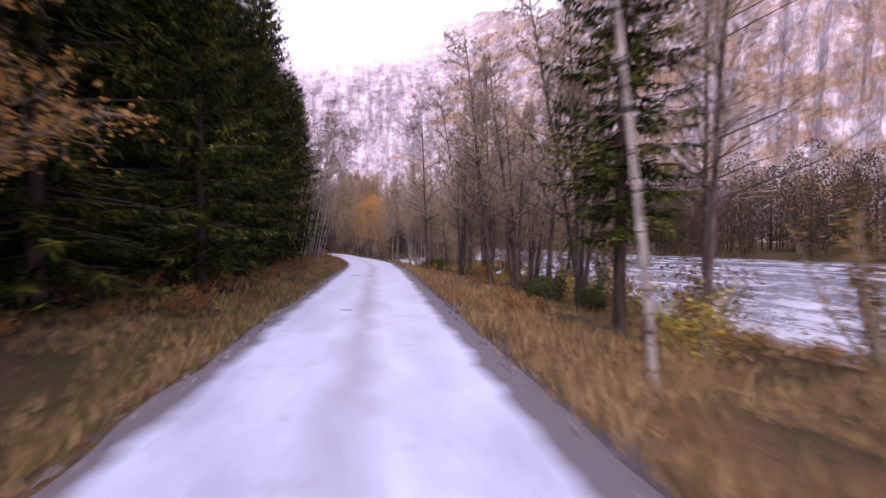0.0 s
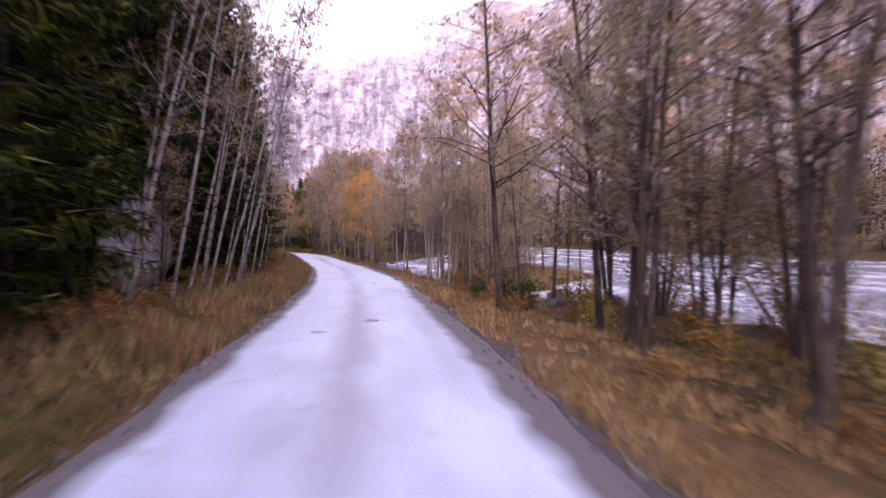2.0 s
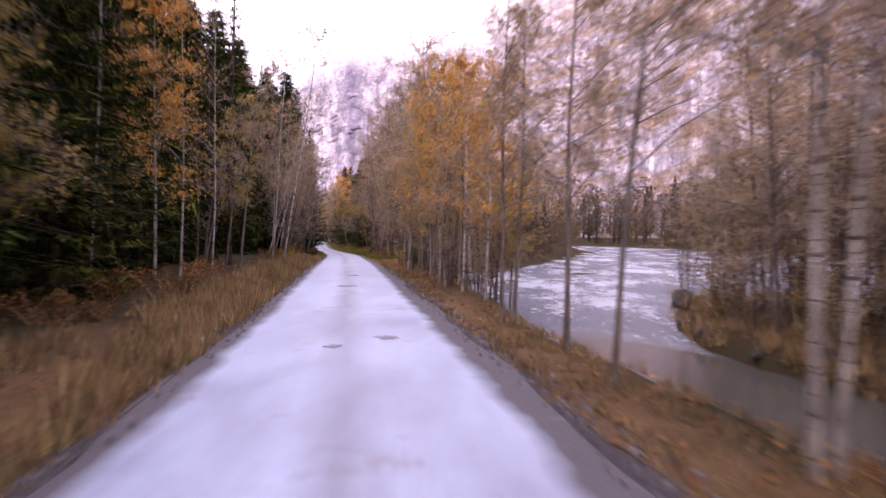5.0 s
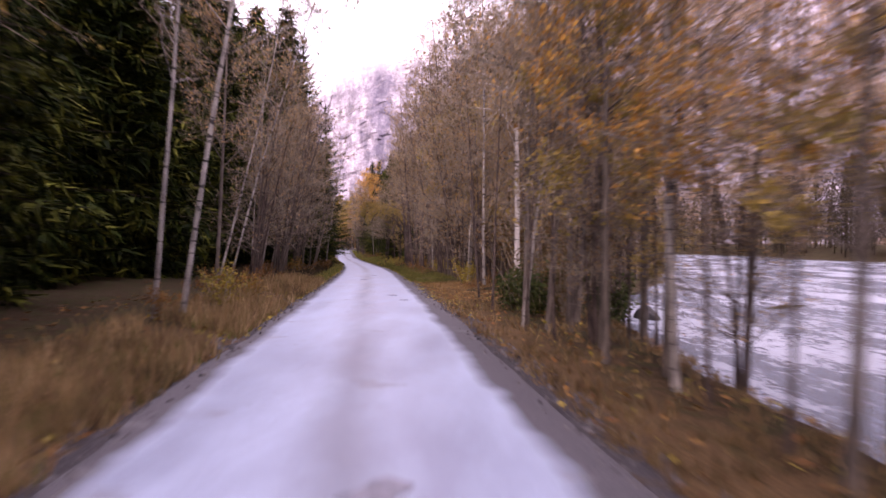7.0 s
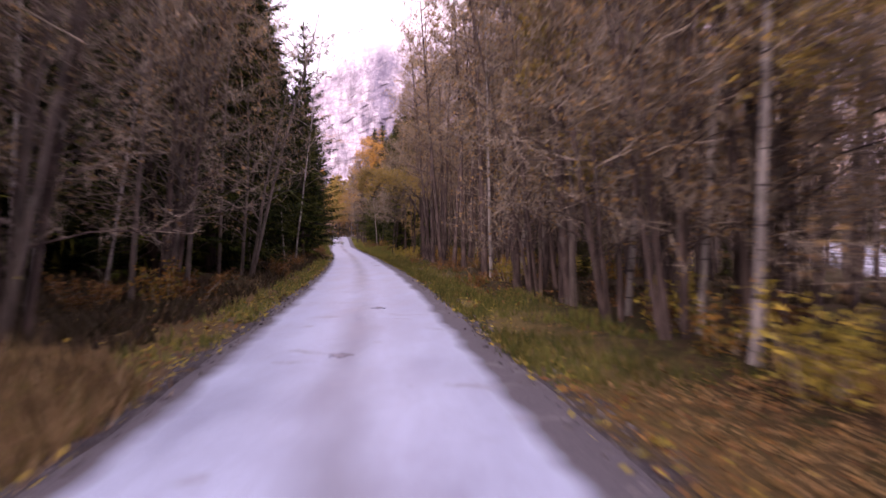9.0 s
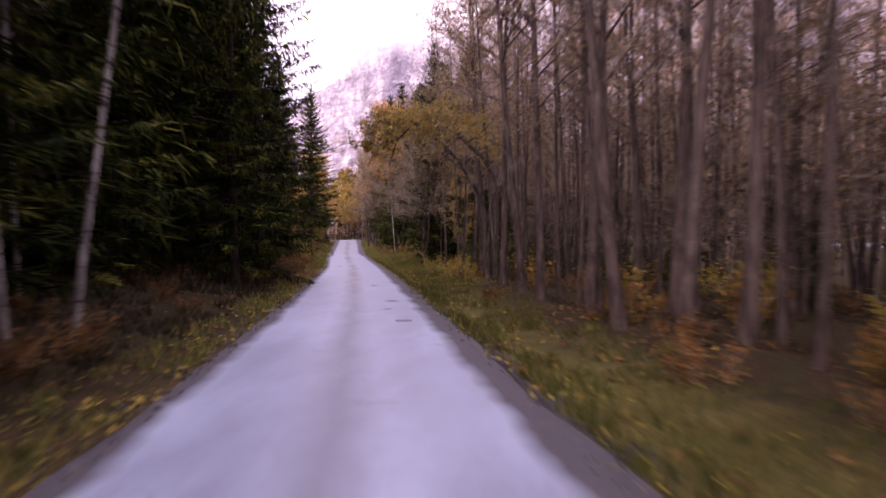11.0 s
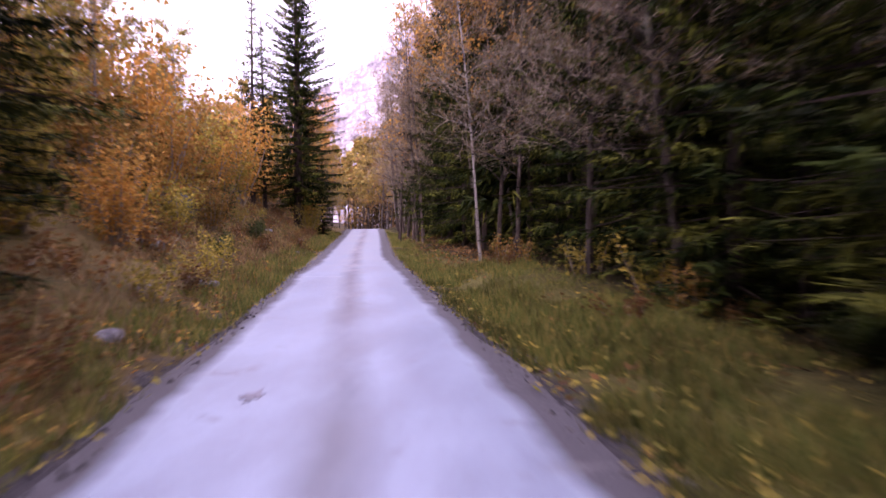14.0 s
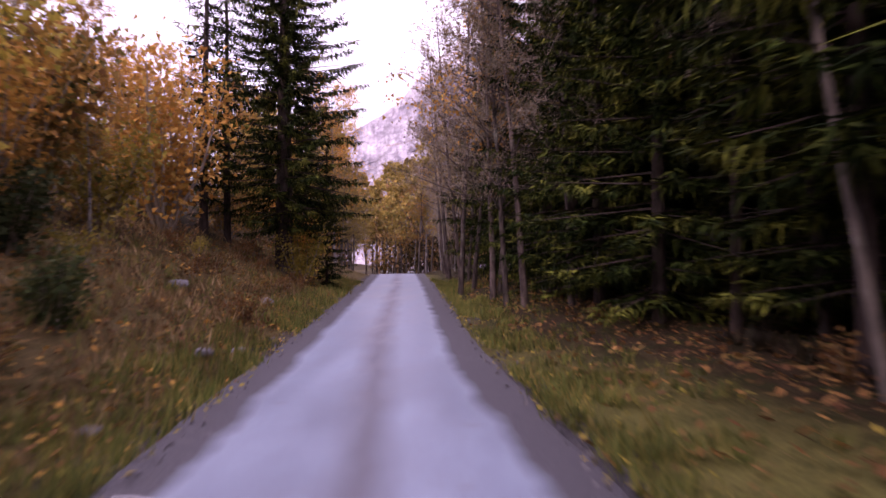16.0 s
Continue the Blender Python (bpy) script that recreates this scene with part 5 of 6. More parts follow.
# bushes on the slope and the verges
plant(BUSH_BRIGHT, [(140.5, -4.4, 0.5, 0), (143.0, -5.2, 0.65, 0), (145.5, -4.6, 0.5, 0), (147.5, -6.0, 0.85, 0), (149.5, -4.8, 0.5, 0), (151.5, -6.0, 0.85, 0), (153.5, -4.9, 0.5, 0), 
                    (146.0, -7.6, 1.2, 0), (150.5, -8.0, 1.3, 0), (154.5, -8.4, 1.2, 0), (142.0, -7.2, 1.1, 0), (138.0, -4.4, 0.55, 0), (135.6, -3.5, 0.26, 0), (134.6, -4.2, 0.3, 0), (166.5, -7.0, 1.2, 0), (161.0, -7.6, 1.3, 0), (157.4, -7.4, 1.3, 0), (168.0, -8.6, 1.3, 0)],
      "bush with orange and yellow autumn leaves on the slope", "bush", "autumn bushes on the slope", 21)
plant(BUSH_BRIGHT, [(154.5, -6.3, 0.8, 0), (156.4, -7.2, 1.0, 0), (158.4, -6.6, 0.75, 0), (160.6, -7.4, 1.1, 0), (163.0, -7.0, 0.9, 0), (152.4, -7.4, 1.0, 0), (150.2, -6.4, 0.7, 0)], "olive and rust-leaved bush on the bank", "bush", "autumn bushes on the slope", 45)
plant(BUSH_BRIGHT, scatter(75, 10, 170, 192, -8, -3.4, 0.5, 0.8, 2, 1.8), "autumn bush beside the rise", "bush", "autumn bushes on the slope", 34)
plant(BUSH_BROWN, [(82.2, 3.9, 0.55, 0), (81.2, 4.6, 0.6, 0), (86.4, 5.9, 0.9, 0), (87.6, 5.6, 1.1, 0), (89.0, 6.4, 1.0, 0), (83.6, 5.9, 1.0, 0), (91.0, 7.4, 1.2, 0), (93.5, 8.2, 1.2, 0), (62.0, 9.8, 0.7, 0), (65.5, 10.2, 0.8, 0), (54.4, 10.2, 0.5, 0), (56.6, 11.4, 0.6, 0), (58.8, 10.2, 0.55, 0), (60.6, 11.8, 0.65, 0), (63.6, 12.2, 0.7, 0), (66.6, 13.0, 0.7, 0), (68.4, 14.6, 0.7, 0),
                   (69.0, 10.4, 0.9, 0), (46.0, 8.8, 0.8, 0), (50.0, 8.0, 0.8, 0), (38.0, 9.2, 0.8, 0), (33.0, 9.4, 0.9, 0), (22.0, 9.2, 0.9, 0), (14.0, 8.6, 0.9, 0), (8.0, 8.0, 0.9, 0), (53.0, 6.4, 0.7, 0), (28.0, 9.6, 0.8, 0), (86.0, 8.2, 1.1, 0), (88.4, 9.6, 1.1, 0), (90.5, 10.6, 1.2, 0), (84.2, 7.6, 1.0, 0), (82.6, 7.0, 0.9, 0), (83.4, 8.6, 0.9, 0), (94.0, 11.2, 1.2, 0)],
      "twiggy brown alder bush on the river bank", "bush", "bushes on the river bank", 25)
plant(BUSH_GREEN, [(16.6, 4.9, 0.75, 0), (18.2, 5.8, 0.9, 0), (15.4, 6.2, 0.8, 0), (35.6, 3.9, 0.9, 0), (124.0, 5.6, 0.8, 0), (131.5, 6.4, 0.9, 0), (122.0, 7.2, 0.9, 0), (128.0, 7.6, 1.0, 0), (137.1, 6.4, 1.3, 0), (138.2, 6.3, 0.9, 0), (137.9, 7.7, 1.0, 0), (139.6, 6.6, 1.0, 0), (150.0, -3.6, 0.6, 0), (157.0, -4.0, 0.8, 0), (158.5, -6.0, 1.2, 0),
                   (38.8, 3.7, 0.6, 0), (141.0, 5.0, 0.6, 0), (82.3, 3.7, 0.9, 0), (81.5, 4.1, 1.0, 0), (83.4, 5.6, 1.0, 0), (83.2, 6.4, 1.1, 0), (84.4, 6.8, 1.0, 0)],
      "low dark green bush", "bush", "green bushes", 22)
plant(SAPLING, [(79.6, -3.0, 0.8, 0), (81.5, -2.8, 0.7, 0), (91.5, 4.0, 0.9, 0), (93.2, 4.2, 0.8, 0), (95.0, 4.6, 0.9, 0), (96.5, -3.6, 0.9, 0), (104.0, 4.4, 0.8, 0), (26.0, 5.6, 0.6, 0), (129.0, 3.9, 0.8, 0), (131.0, 4.4, 0.9, 0), (127.0, 4.2, 0.7, 0), (152.0, 4.4, 0.9, 0), (147.6, 5.0, 1.0, 0), (143.6, 4.8, 0.9, 0), (145.2, 5.2, 1.0, 0), (150.4, 4.6, 0.8, 0), (134.0, 3.8, 0.8, 0)] + scatter(48, 22, 104, 138, 4.5, 10, 0.7, 1.2, 3, 1.4) + scatter(57, 18, 134, 166, -7.0, -3.0, 0.4, 0.9, 3, 1.2) + scatter(49, 18, 6, 58, 5.0, 9.0, 0.7, 1.2, 3, 1.4),
      "yellow-leaved willow sapling in the verge", "bush", "saplings in the verge", 23)
plant(FERNS, scatter(41, 30, 2, 66, -5.5, -2.7, 0.5, 1.0, 4, 0.8) + scatter(42, 34, 66, 140, -5.0, -2.7, 0.5, 1.1, 4, 0.8) + scatter(43, 26, 138, 172, -6.5, -2.8, 0.7, 1.3, 4, 0.7) +
      scatter(44, 20, 86, 165, 3.2, 7.0, 0.5, 1.0, 4, 0.9) + scatter(50, 24, 143, 172, 3.8, 8.5, 0.5, 1.1, 4, 0.8) + scatter(45, 50, 4, 56, 3.0, 10.0, 0.5, 1.0, 4, 0.8) + scatter(52, 20, 124, 140, -4.8, -2.3, 0.5, 1.0, 4, 0.7) + scatter(53, 18, 2, 32, -4.8, -2.5, 0.5, 1.0, 4, 0.7) + scatter(46, 28, 104, 140, 4.0, 11, 0.4, 0.8, 4, 0.9) + scatter(47, 20, 2, 110, -5.5, -3.1, 0.7, 1.3, 4, 0.7),
      "rust-brown fern clump among dry grass", "fern", "ferns by the road", 24)

# ---- boulders ----


def make_boulder(seed, sx, sy, sz, name="boulder"):
    bm = bmesh.new()
    bmesh.ops.create_icosphere(bm, subdivisions=5 if sz > 1 else 4 if sz > 0.3 else 2, radius=1.0)
    r = random.Random(int(seed * 10))
    planes = [(anyway(r), r.uniform(0.6, 0.9)) for _ in range(11)]
    for v in bm.verts:
        c = v.co.copy()
        cut = noise.cell_vector(c * 1.1 + Vector((seed, 0, 0)))
        n = noise.fractal(c * 1.2 + Vector((seed, 3, 1)), 0.9, 2.0, 5)
        ridge = noise.ridged_multi_fractal(c * 0.9 + Vector((seed * 2, 1, 4)), 1.0, 2.0, 4, 1.0, 2.0)
        v.co = c * (1 + 0.16 * n + 0.06 * (ridge - 1)) + cut * 0.02
        for q, w in planes:
            over = v.co.dot(q) - w
            if over > 0:
                v.co -= q * over * 0.9
        v.co.x, v.co.y, v.co.z = v.co.x * sx, v.co.y * sy, max(-0.35, v.co.z) * sz
    me = bpy.data.meshes.new(name)
    bm.to_mesh(me)
    bm.free()
    me.materials.append(BOULDER)
    return new(name, me)


def set_boulder(ob, y, d, sink, label, turn=0):
    ob.matrix_basis = pose(float(road_x(y)) + d, y, float(ground(y, d)) + sink, 0, 0, turn)
    return tagged(ob, label, "boulder")


set_boulder(make_boulder(1.3, 1.4, 1.6, 2.5), 40.8, -7.4, 0.6, "huge cracked grey boulder under leaning birches")
set_boulder(make_boulder(4.1, 1.2, 1.1, 1.2), 38.4, -6.7, 0.2, "pale grey boulder beside a larger one", 40)
SHORE_ROCKS = [make_boulder(7.7, 0.7, 0.55, 0.5), make_boulder(9.2, 0.45, 0.4, 0.35)]
for ob in SHORE_ROCKS:
    ob.data.materials[0] = WET_ROCK
rng = random.Random(9)
for i, (y, d, s) in enumerate([(41.7, 7.4, 1.1), (40.0, 6.6, 1.0), (39.2, 8.2, 0.9), (60.8, 4.9, 0.8), (63.5, 5.1, 0.6), (62.2, 8.5, 0.35), (64.6, 8.9, 0.4), (67.4, 9.9, 0.35),
                               (70.4, 11.6, 0.5), (58.4, 5.3, 0.5), (61.2, 9.2, 0.35), (66.2, 5.2, 0.5), (73.0, 5.6, 0.6), (84.5, 7.4, 0.9), (88.0, 9.6, 0.9), (35.5, 11.2, 1.0), (30.0, 11.4, 1.0), (24.0, 10.8, 1.1), (71.6, 12.4, 0.7)]):
    ob = SHORE_ROCKS[i % 2] if i < 2 else SHORE_ROCKS[i % 2].copy()
    if i >= 2:
        scene.collection.objects.link(ob)
    z = max(float(ground(y, d)), WATER - 0.1)
    ob.matrix_basis = pose(float(road_x(y)) + d, y, z + 0.05, 0, 0, rng.uniform(0, 360)) @ Matrix.Diagonal((s, s, s, 1))
    tagged(ob, "grey rounded rock on the river bank", "boulder", "rocks along the river")

PALE_STONE = Nodes("pale_stone").done((0.7, 0.69, 0.68), 0.8)
for y, d, s in ((57.8, -1.95, 0.09), (136.2, -2.7, 0.09), (135.7, -3.4, 0.1), (133.0, -3.1, 0.1), (139.5, -3.3, 0.08)):
    st = make_boulder(y, s, s * 0.9, s * 0.8, "stone")
    st.data.materials[0] = PALE_STONE
    st.matrix_basis = pose(float(road_x(y)) + d, y, float(ground(y, d)) + 0.08)
    tagged(st, "small pale stone in the verge", "stone", "pale stones in the verge")


for y, d, sx, sy, sz, turn in ((152.6, -6.2, 1.0, 0.8, 0.8, 20), (156.4, -7.0, 1.2, 0.9, 1.0, 75), (160.4, -8.2, 1.3, 1.0, 1.2, 130), (147.0, -4.6, 0.5, 0.4, 0.35, 10), (145.6, -3.3, 0.42, 0.34, 0.3, 60)):
    rock = make_boulder(y, sx, sy, sz)
    rock.data.materials[0] = SLOPE_ROCK
    set_boulder(rock, y, d, -0.12, "grey lichened rock half sunk in the leafy slope", turn)


BANK_STONES = [make_boulder(31.4, 0.24, 0.2, 0.17, "stone"), make_boulder(32.9, 0.16, 0.18, 0.12, "stone")]
for i, (y, d, s) in enumerate([(136.6, -3.3, 1.2), (138.2, -3.9, 1.0), (141.0, -2.7, 0.8), (143.6, -3.4, 1.0), (146.2, -2.9, 0.7), (149.0, -3.6, 1.1), (152.4, -4.2, 1.0), (158.6, -2.6, 0.9), (159.4, -2.3, 0.6), (161.8, -4.4, 1.2), (164.6, -3.2, 0.8), (155.2, -2.4, 0.6)]):
    ob = BANK_STONES[i % 2] if i < 2 else BANK_STONES[i % 2].copy()
    if i >= 2:
        scene.collection.objects.link(ob)
    ob.matrix_basis = pose(float(road_x(y)) + d, y, float(ground(y, d)) + 0.05, 0, 0, rng.uniform(0, 360)) @ Matrix.Diagonal((s, s, s, 1))
    tagged(ob, "grey stone among leaves on the bank", "stone", "stones on the bank")


# ---- grass, fallen leaves, grit ----
def blades(name, material, seed, count, y0, y1, d0, d1, h0, h1, label, lean=0.45, per=7, wide=0.014):
    r = np.random.RandomState(seed)
    y, d = r.uniform(y0, y1, count), d0 + (d1 - d0) * r.uniform(0, 1, count) ** 1.3
    keep = np.array([bumps(b * 1.5, a, 1.8) > -0.25 for a, b in zip(y, d)])
    y, d = y[keep], d[keep]
    n = len(y)
    z = ground(y, d) - 0.03
    x = road_x(y) + d
    base = np.repeat(np.stack([x, y, z], 1), per, 0) + np.c_[r.normal(0, 0.07, (n * per, 2)), np.zeros(n * per)]
    h = np.repeat(r.uniform(h0, h1, n), per) * r.uniform(0.6, 1.15, n * per)
    a = r.uniform(0, 6.28, n * per)
    tip = base + np.c_[np.cos(a) * h * lean * r.uniform(0.2, 1.4, n * per), np.sin(a) * h * lean * r.uniform(0.2, 1.4, n * per), h]
    b = r.uniform(0, 6.28, n * per)
    w = np.c_[np.cos(b), np.sin(b), np.zeros(n * per)] * wide
    verts = np.stack([base - w, base + w, tip], 1).reshape(-1, 3)
    ob = soup(name, verts, 3, material)
    tagged(ob, label, "grass", kind="stuff")


blades("grass", GRASS_DRY, 1, 7000, 28, 92, -1.85, -3.3, 0.16, 0.42, "tall dry orange grass along the verge")
blades("grass", GRASS_DRY, 14, 3600, 1, 30, -1.85, -4.6, 0.08, 0.26, "thin dry grass under the spruces")
blades("grass", GRASS_DRY, 2, 5200, 20, 50, 1.8, 8.0, 0.06, 0.24, "dry orange grass on the river side verge")
blades("grass", GRASS_DRY, 28, 2600, 48, 84, 1.8, 6.5, 0.05, 0.2, "short trodden grass on the bank of the inlet")
blades("grass", GRASS_DRY, 29, 5200, 50, 74, 8.6, 19.0, 0.15, 0.55, "tawny grass on the low tongue of land")
blades("grass", GRASS_DRY, 30, 1300, 83, 93, 4.4, 8.0, 0.08, 0.3, "dry grass behind the trodden patch")
blades("grass", GRASS_DRY, 15, 4500, 1, 22, 1.8, 8.5, 0.12, 0.36, "dry orange grass on the river side verge")
blades("grass", GRASS_GREEN, 3, 1200, 92, 128, -1.85, -2.6, 0.08, 0.22, "thin green grass under the spruces")
blades("grass", GRASS_DRY, 20, 1000, 124, 140, -2.0, -4.2, 0.1, 0.28, "thin dry grass on the shaded bank")
blades("grass", GRASS_GREEN, 18, 2600, 135, 178, -1.85, -3.1, 0.1, 0.32, "short yellow-green grass on the bank")
blades("grass", GRASS_GREEN, 4, 6800, 92, 149, 1.8, 4.1, 0.08, 0.26, "short green grass on the verge")
blades("grass", GRASS_GREEN, 25, 2600, 148, 180, 1.8, 2.9, 0.08, 0.26, "short green grass before the dark wood")
blades("grass", GRASS_DRY, 19, 1500, 134, 178, -2.2, -6.5, 0.1, 0.3, "dry grass on the slope")
blades("grass", GRASS_GREEN, 21, 4400, 134, 151, 2.2, 4.9, 0.12, 0.34, "lush green grass below the dark trees")
blades("grass", GRASS_DRY, 22, 2400, 131, 172, -3.0, -8.5, 0.12, 0.36, "dry grass tussocks on the upper slope", 0.6, 7, 0.018)
blades("grass", GRASS_GREEN, 17, 1700, 137, 178, -1.9, -6.5, 0.1, 0.3, "yellow-green grass on the slope")
blades("grass", GRASS_GREEN, 5, 2500, 1, 92, -1.85, -3.0, 0.08, 0.22, "short green grass at the road's edge")


def litter(name, material, seed, count, y0, y1, d0, d1, size, label, lift=0.02):
    r = np.random.RandomState(seed)
    y, d = r.uniform(y0, y1, count), r.uniform(d0, d1, count)
    c = np.stack([road_x(y) + d, y, ground(y, d) + lift], 1)
    a = r.uniform(0, 6.28, count)
    s = size * r.uniform(0.6, 1.4, count)
    u = np.c_[np.cos(a), np.sin(a), r.normal(0, 0.35, count)] * s[:, None]
    v = np.c_[-np.sin(a), np.cos(a), r.normal(0, 0.35, count)] * s[:, None] * 0.6
    verts = np.stack([c - u, c + v, c + u, c - v], 1).reshape(-1, 3)
    tagged(soup(name, verts, 4, material), label, "leaves", kind="stuff")


litter("fallen_leaves", LEAF_FERN, 6, 9000, 0, 178, 1.75, 7.0, 0.05, "fallen brown and orange leaves on the verge", 0.04)
litter("fallen_leaves", LEAF_FERN, 7, 7000, 0, 178, -5.5, -1.75, 0.05, "fallen brown and orange leaves under the trees", 0.04)
litter("fallen_leaves", LEAF_YELLOW, 8, 1500, 70, 178, -4.5, -1.7, 0.035, "scattered yellow leaves", 0.05)
litter("fallen_leaves", LEAF_YELLOW, 9, 1500, 70, 178, 1.7, 4.5, 0.035, "scattered yellow leaves", 0.05)


litter("fallen_leaves", LEAF_YELLOW, 23, 2600, 76, 178, -2.5, -1.6, 0.035, "pale yellow leaves along the road edge", 0.05)
litter("fallen_leaves", LEAF_YELLOW, 24, 2200, 82, 178, 1.6, 2.6, 0.035, "pale yellow leaves along the road edge", 0.05)
litter("fallen_leaves", LEAF_FERN, 10, 15000, 136, 180, -8.0, -2.2, 0.042, "thick orange and brown leaves on the slope", 0.06)
litter("fallen_leaves", LEAF_ORANGE, 16, 2600, 127, 178, -6.0, -1.9, 0.045, "bright orange leaves strewn on the bank", 0.06)
litter("fallen_leaves", LEAF_YELLOW, 35, 1800, 124, 150, 1.9, 5.2, 0.032, "yellow leaves strewn over the grass", 0.16)
litter("fallen_leaves", LEAF_FERN, 11, 5000, 100, 142, 3.0, 12.0, 0.045, "orange and brown leaves under the slim trees", 0.05)


litter("fallen_leaves", LEAF_FERN, 26, 5000, 141, 175, 2.6, 8.0, 0.05, "brown leaves under the dark spruces", 0.06)
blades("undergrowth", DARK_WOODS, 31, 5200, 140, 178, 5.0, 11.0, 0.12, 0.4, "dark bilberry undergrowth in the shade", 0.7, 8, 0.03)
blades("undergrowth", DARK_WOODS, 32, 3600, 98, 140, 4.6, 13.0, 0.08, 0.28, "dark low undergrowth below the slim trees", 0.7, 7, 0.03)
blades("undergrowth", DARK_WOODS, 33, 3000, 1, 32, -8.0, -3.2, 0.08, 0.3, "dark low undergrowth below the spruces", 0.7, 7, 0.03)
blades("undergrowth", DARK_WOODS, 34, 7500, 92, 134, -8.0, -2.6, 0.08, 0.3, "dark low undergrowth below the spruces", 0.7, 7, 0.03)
blades("grass", GRASS_GREEN, 27, 900, 146, 176, 2.4, 3.6, 0.05, 0.2, "low green tufts at the edge of the wood")
litter("fallen_leaves", LEAF_BROWN, 36, 4200, 83, 92, 2.4, 6.2, 0.028, "rusty leaves on a trodden patch", 0.1)
litter("fallen_leaves", LEAF_FERN, 13, 5000, 83, 92, 1.9, 5.2, 0.026, "brown leaves on a trodden patch", 0.1)


def grit(seed, count, y0, y1):
    """Loose gravel along both road edges."""
    r = np.random.RandomState(seed)
    y = r.uniform(y0, y1, count)
    d = np.where(r.rand(count) < 0.5, -1, 1) * r.uniform(1.55, 2.25, count)
    s = r.uniform(0.012, 0.04, count)[:, None]
    c = np.stack([road_x(y) + d, y, np.where(np.abs(d) < 1.8, road_z(y) - 0.01, ground(y, d)) + 0.005], 1)
    j = lambda: r.normal(0, 0.25, (count, 3))
    t = c + (np.array([0, 0, 0.9]) + j()) * s
    p = [c + (np.array(q) + j()) * s for q in ((1, 0, -0.2), (-0.5, 0.87, -0.2), (-0.5, -0.87, -0.2))]
    verts = np.stack([p[0], p[1], t, p[1], p[2], t, p[2], p[0], t], 1).reshape(-1, 3)
    stone = Nodes("gravel")
    info = stone.n.new("ShaderNodeNewGeometry")
    mat = stone.done(stone.ramp(info.outputs["Random Per Island"], [(0.0, (0.03, 0.028, 0.033)), (1.0, (0.17, 0.16, 0.165))]), 0.9)
    tagged(soup("gravel", verts, 3, mat), "loose grey gravel along the road's edges", "gravel", kind="stuff")


grit(12, 11000, 1, 178)


# ---- far woods across the river and down the valley ----
def far_woods(name, material, seed, count, place, label, size=1.0, per=130, conifer=0.2, leaf=0.038):
    r = np.random.RandomState(seed)
    out = []
    for _ in range(count):
        y, d = place(r)
        if d > 3 and ground(y, d) < WATER + 0.25:
            continue
        h = r.uniform(4.5, 12) * size
        z0 = float(ground(y, d))
        n = per
        k = r.uniform(0, 1, n)
        if r.rand() < conifer:
            rad = 0.17 * h * (1 - k) + 0.1
        else:
            rad = 0.27 * h * np.sqrt(np.clip(1 - (2 * k - 1) ** 2, 0.02, 1))
        a, q = r.uniform(0, 6.28, n), np.sqrt(r.uniform(0.15, 1, n))
        c = np.stack([float(road_x(y)) + d + np.cos(a) * rad * q, y + np.sin(a) * rad * q, z0 + h * (0.1 + 0.9 * k)], 1)
        u, v = r.normal(0, 1, (n, 3)), r.normal(0, 1, (n, 3))
        u /= np.linalg.norm(u, axis=1)[:, None]
        v /= np.linalg.norm(v, axis=1)[:, None]
        s = h * leaf
        out.append(np.stack([c - u * s, c + v * s * 0.6, c + u * s, c - v * s * 0.6], 1).reshape(-1, 3))
        # a stem
        p = np.array([float(road_x(y)) + d, y, z0 - 0.5])
        w = 0.012 * h
        out.append(np.array([p + [-w, 0, 0], p + [w, 0, 0], p + [w * 0.3, 0, h * 0.8], p + [-w * 0.3, 0, h * 0.8]]))
    tagged(soup(name, np.concatenate(out), 4, material), label, "woods", kind="stuff")


far_woods("far_woods", DARK_WOODS, 51, 520, lambda r: (r.uniform(-20, 200), 66 + 40 * r.rand() ** 1.6), "dark brown bare woods across the river", 1.5, 800, 0.12, 0.0135)
far_woods("far_woods", LEAF_SPARSE, 52, 120, lambda r: (r.uniform(0, 240), r.uniform(68, 130)), "rust-tinted woods at the foot of the cliffs", 1.15, 520, 0.05, 0.016)
far_woods("far_woods", WOODS, 53, 90, lambda r: (r.uniform(205, 340), r.choice([-1, 1]) * r.uniform(4, 50)), "brown woods farther along the road", 1.1, 140, 0.3)
far_woods("far_woods", LEAF_MIXED, 57, 60, lambda r: (r.uniform(200, 270), r.choice([-1, 1]) * r.uniform(3, 35)), "orange and yellow woods beyond the rise", 1.0, 420, 0.05, 0.025)
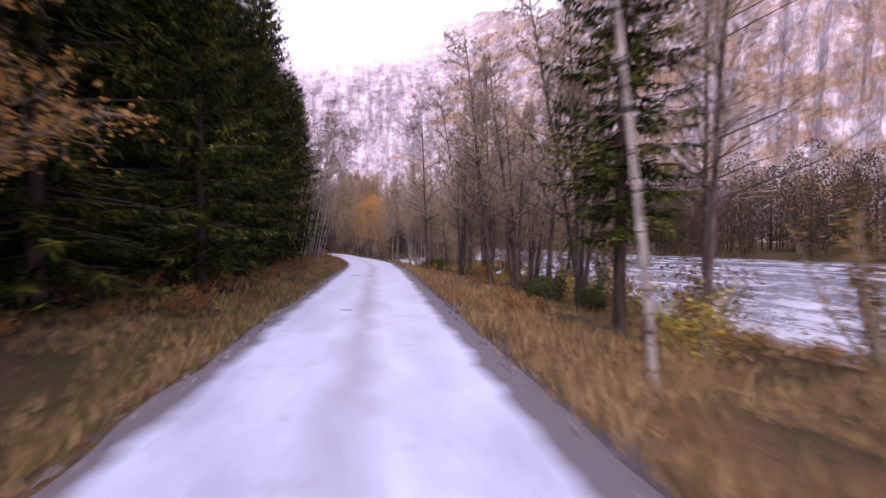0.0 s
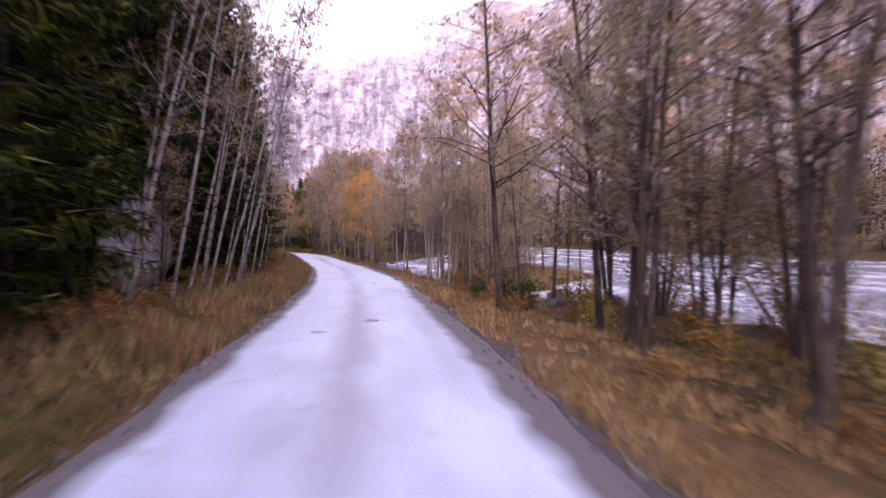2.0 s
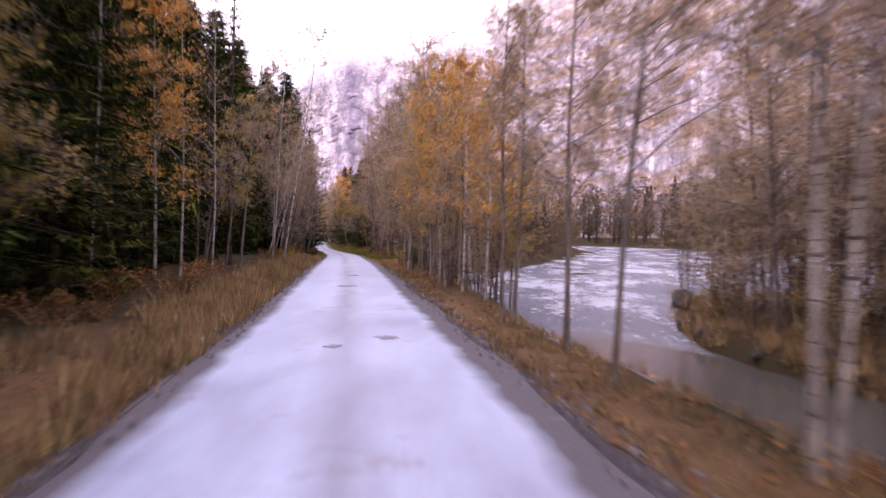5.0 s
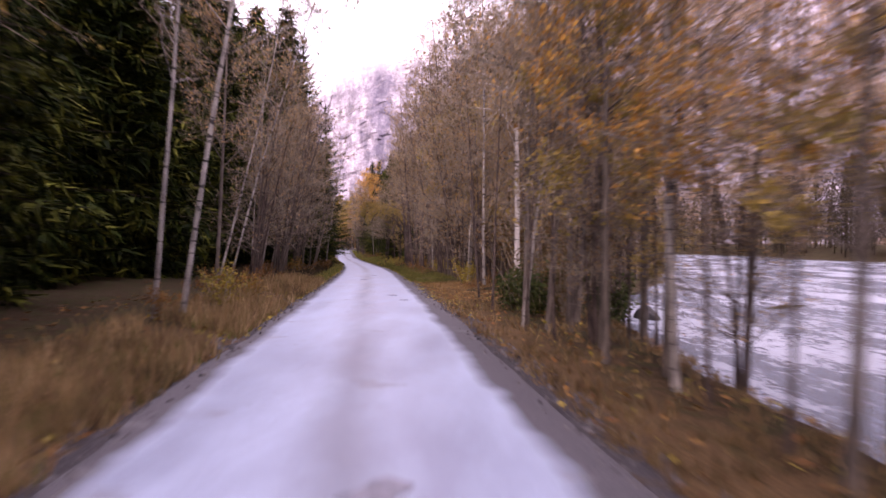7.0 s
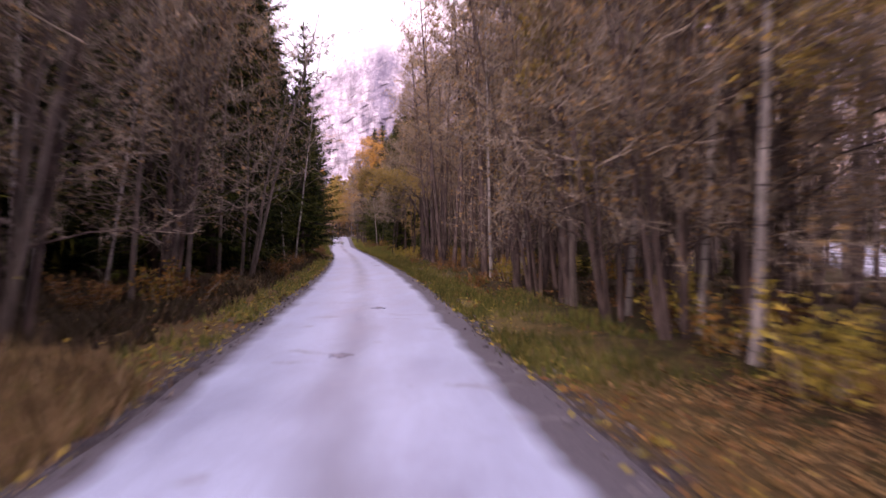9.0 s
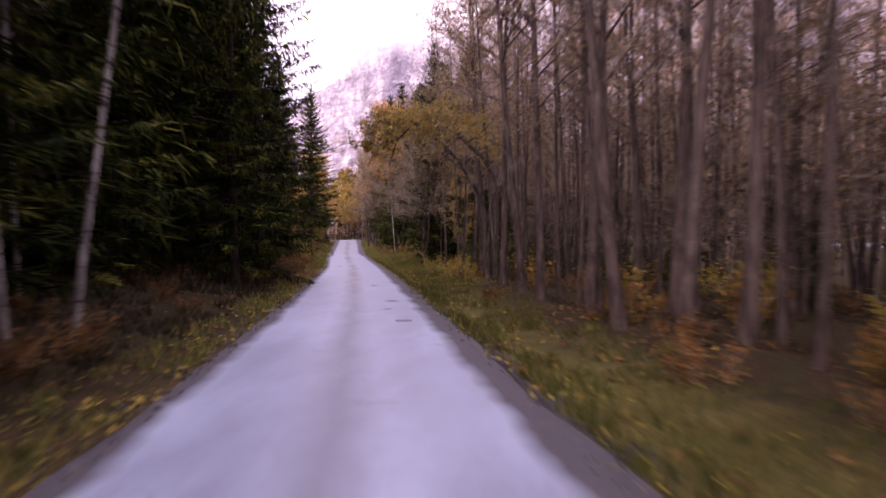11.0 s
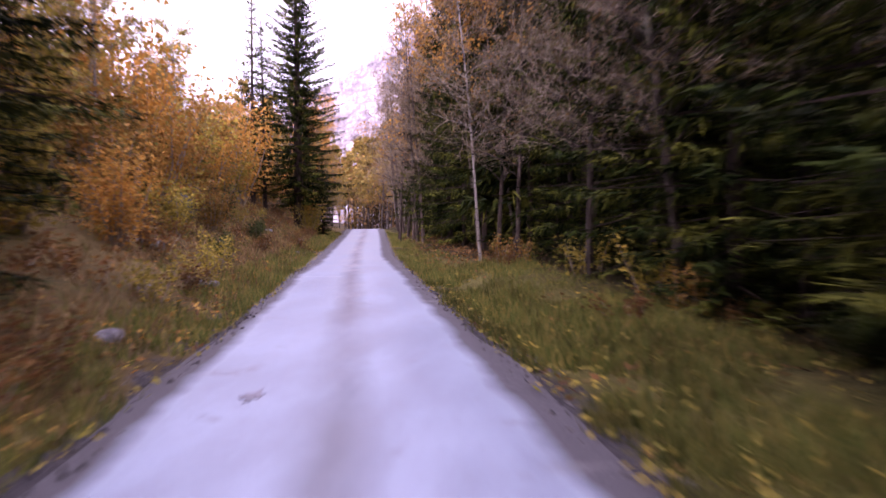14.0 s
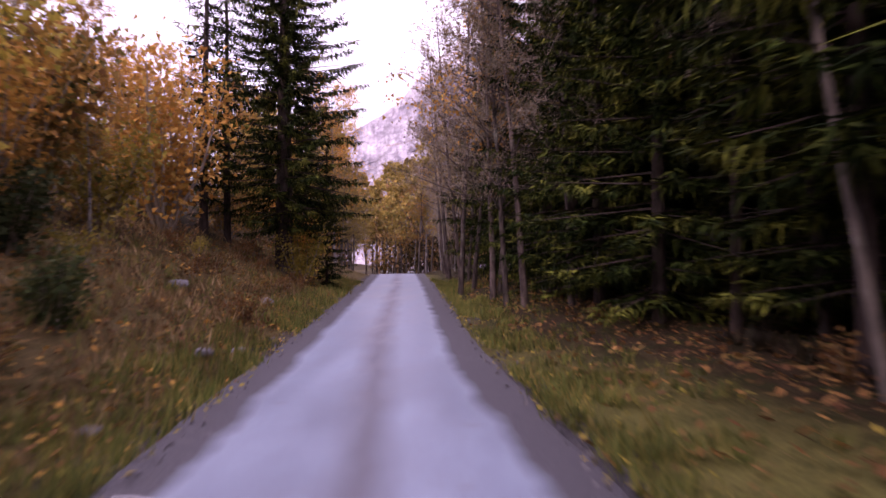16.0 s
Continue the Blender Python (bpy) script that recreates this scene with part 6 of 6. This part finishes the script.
far_woods("far_woods", LEAF_OLIVE, 58, 90, lambda r: (r.uniform(196, 320), -r.uniform(9, 60)), "brown woods on the far slope", 1.1, 200, 0.2)
far_woods("far_woods", NEEDLES, 54, 60, lambda r: (r.uniform(20, 135), -r.uniform(14, 40)), "dark spruce woods behind the roadside trees", 1.5, 300, 0.9)
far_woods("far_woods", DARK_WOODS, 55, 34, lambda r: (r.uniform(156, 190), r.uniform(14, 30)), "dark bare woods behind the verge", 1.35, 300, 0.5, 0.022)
far_woods("far_woods", LEAF_BROWN, 59, 44, lambda r: (r.uniform(192, 238), r.choice([-1, 1]) * r.uniform(3.2, 15)), "dense golden-brown trees beyond the rise", 1.05, 230, 0.0, 0.03)
far_woods("far_woods", DARK_WOODS, 61, 300, lambda r: (lambda y: (y, 68 + 0.25 * max(y - 130, 0) + 45 * r.rand() ** 1.8))(r.uniform(190, 430)), "dark bare woods up the far bank", 1.55, 760, 0.12, 0.015)
far_woods("far_woods", WOODS, 62, 130, lambda r: (r.uniform(214, 262), r.choice([-1, 1]) * r.uniform(2.4, 26)), "low brown thicket beyond the rise", 0.65, 90, 0.0, 0.05)
far_woods("far_woods", WOODS, 63, 90, lambda r: (r.uniform(187, 216), r.choice([-1, 1]) * r.uniform(2.9, 17)), "low brown thicket beside the rise", 0.6, 90, 0.0, 0.05)
far_woods("far_woods", LEAF_BROWN, 64, 90, lambda r: (r.uniform(222, 300), r.uniform(3, 48)), "tall golden-brown trees where the road bends away", 1.5, 420, 0.0, 0.017)
far_woods("far_woods", LEAF_BROWN, 65, 60, lambda r: (r.uniform(226, 264), r.uniform(1.8, 16)), "pale brown trees where the road bends out of sight", 1.35, 420, 0.0, 0.017)
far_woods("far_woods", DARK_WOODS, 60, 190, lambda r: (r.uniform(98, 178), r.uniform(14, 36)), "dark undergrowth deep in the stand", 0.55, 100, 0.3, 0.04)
far_woods("far_woods", WOODS, 56, 90, lambda r: (r.uniform(100, 190), r.uniform(24, 60)), "brown woods beyond the slim trees", 1.3, 620, 0.1, 0.015)
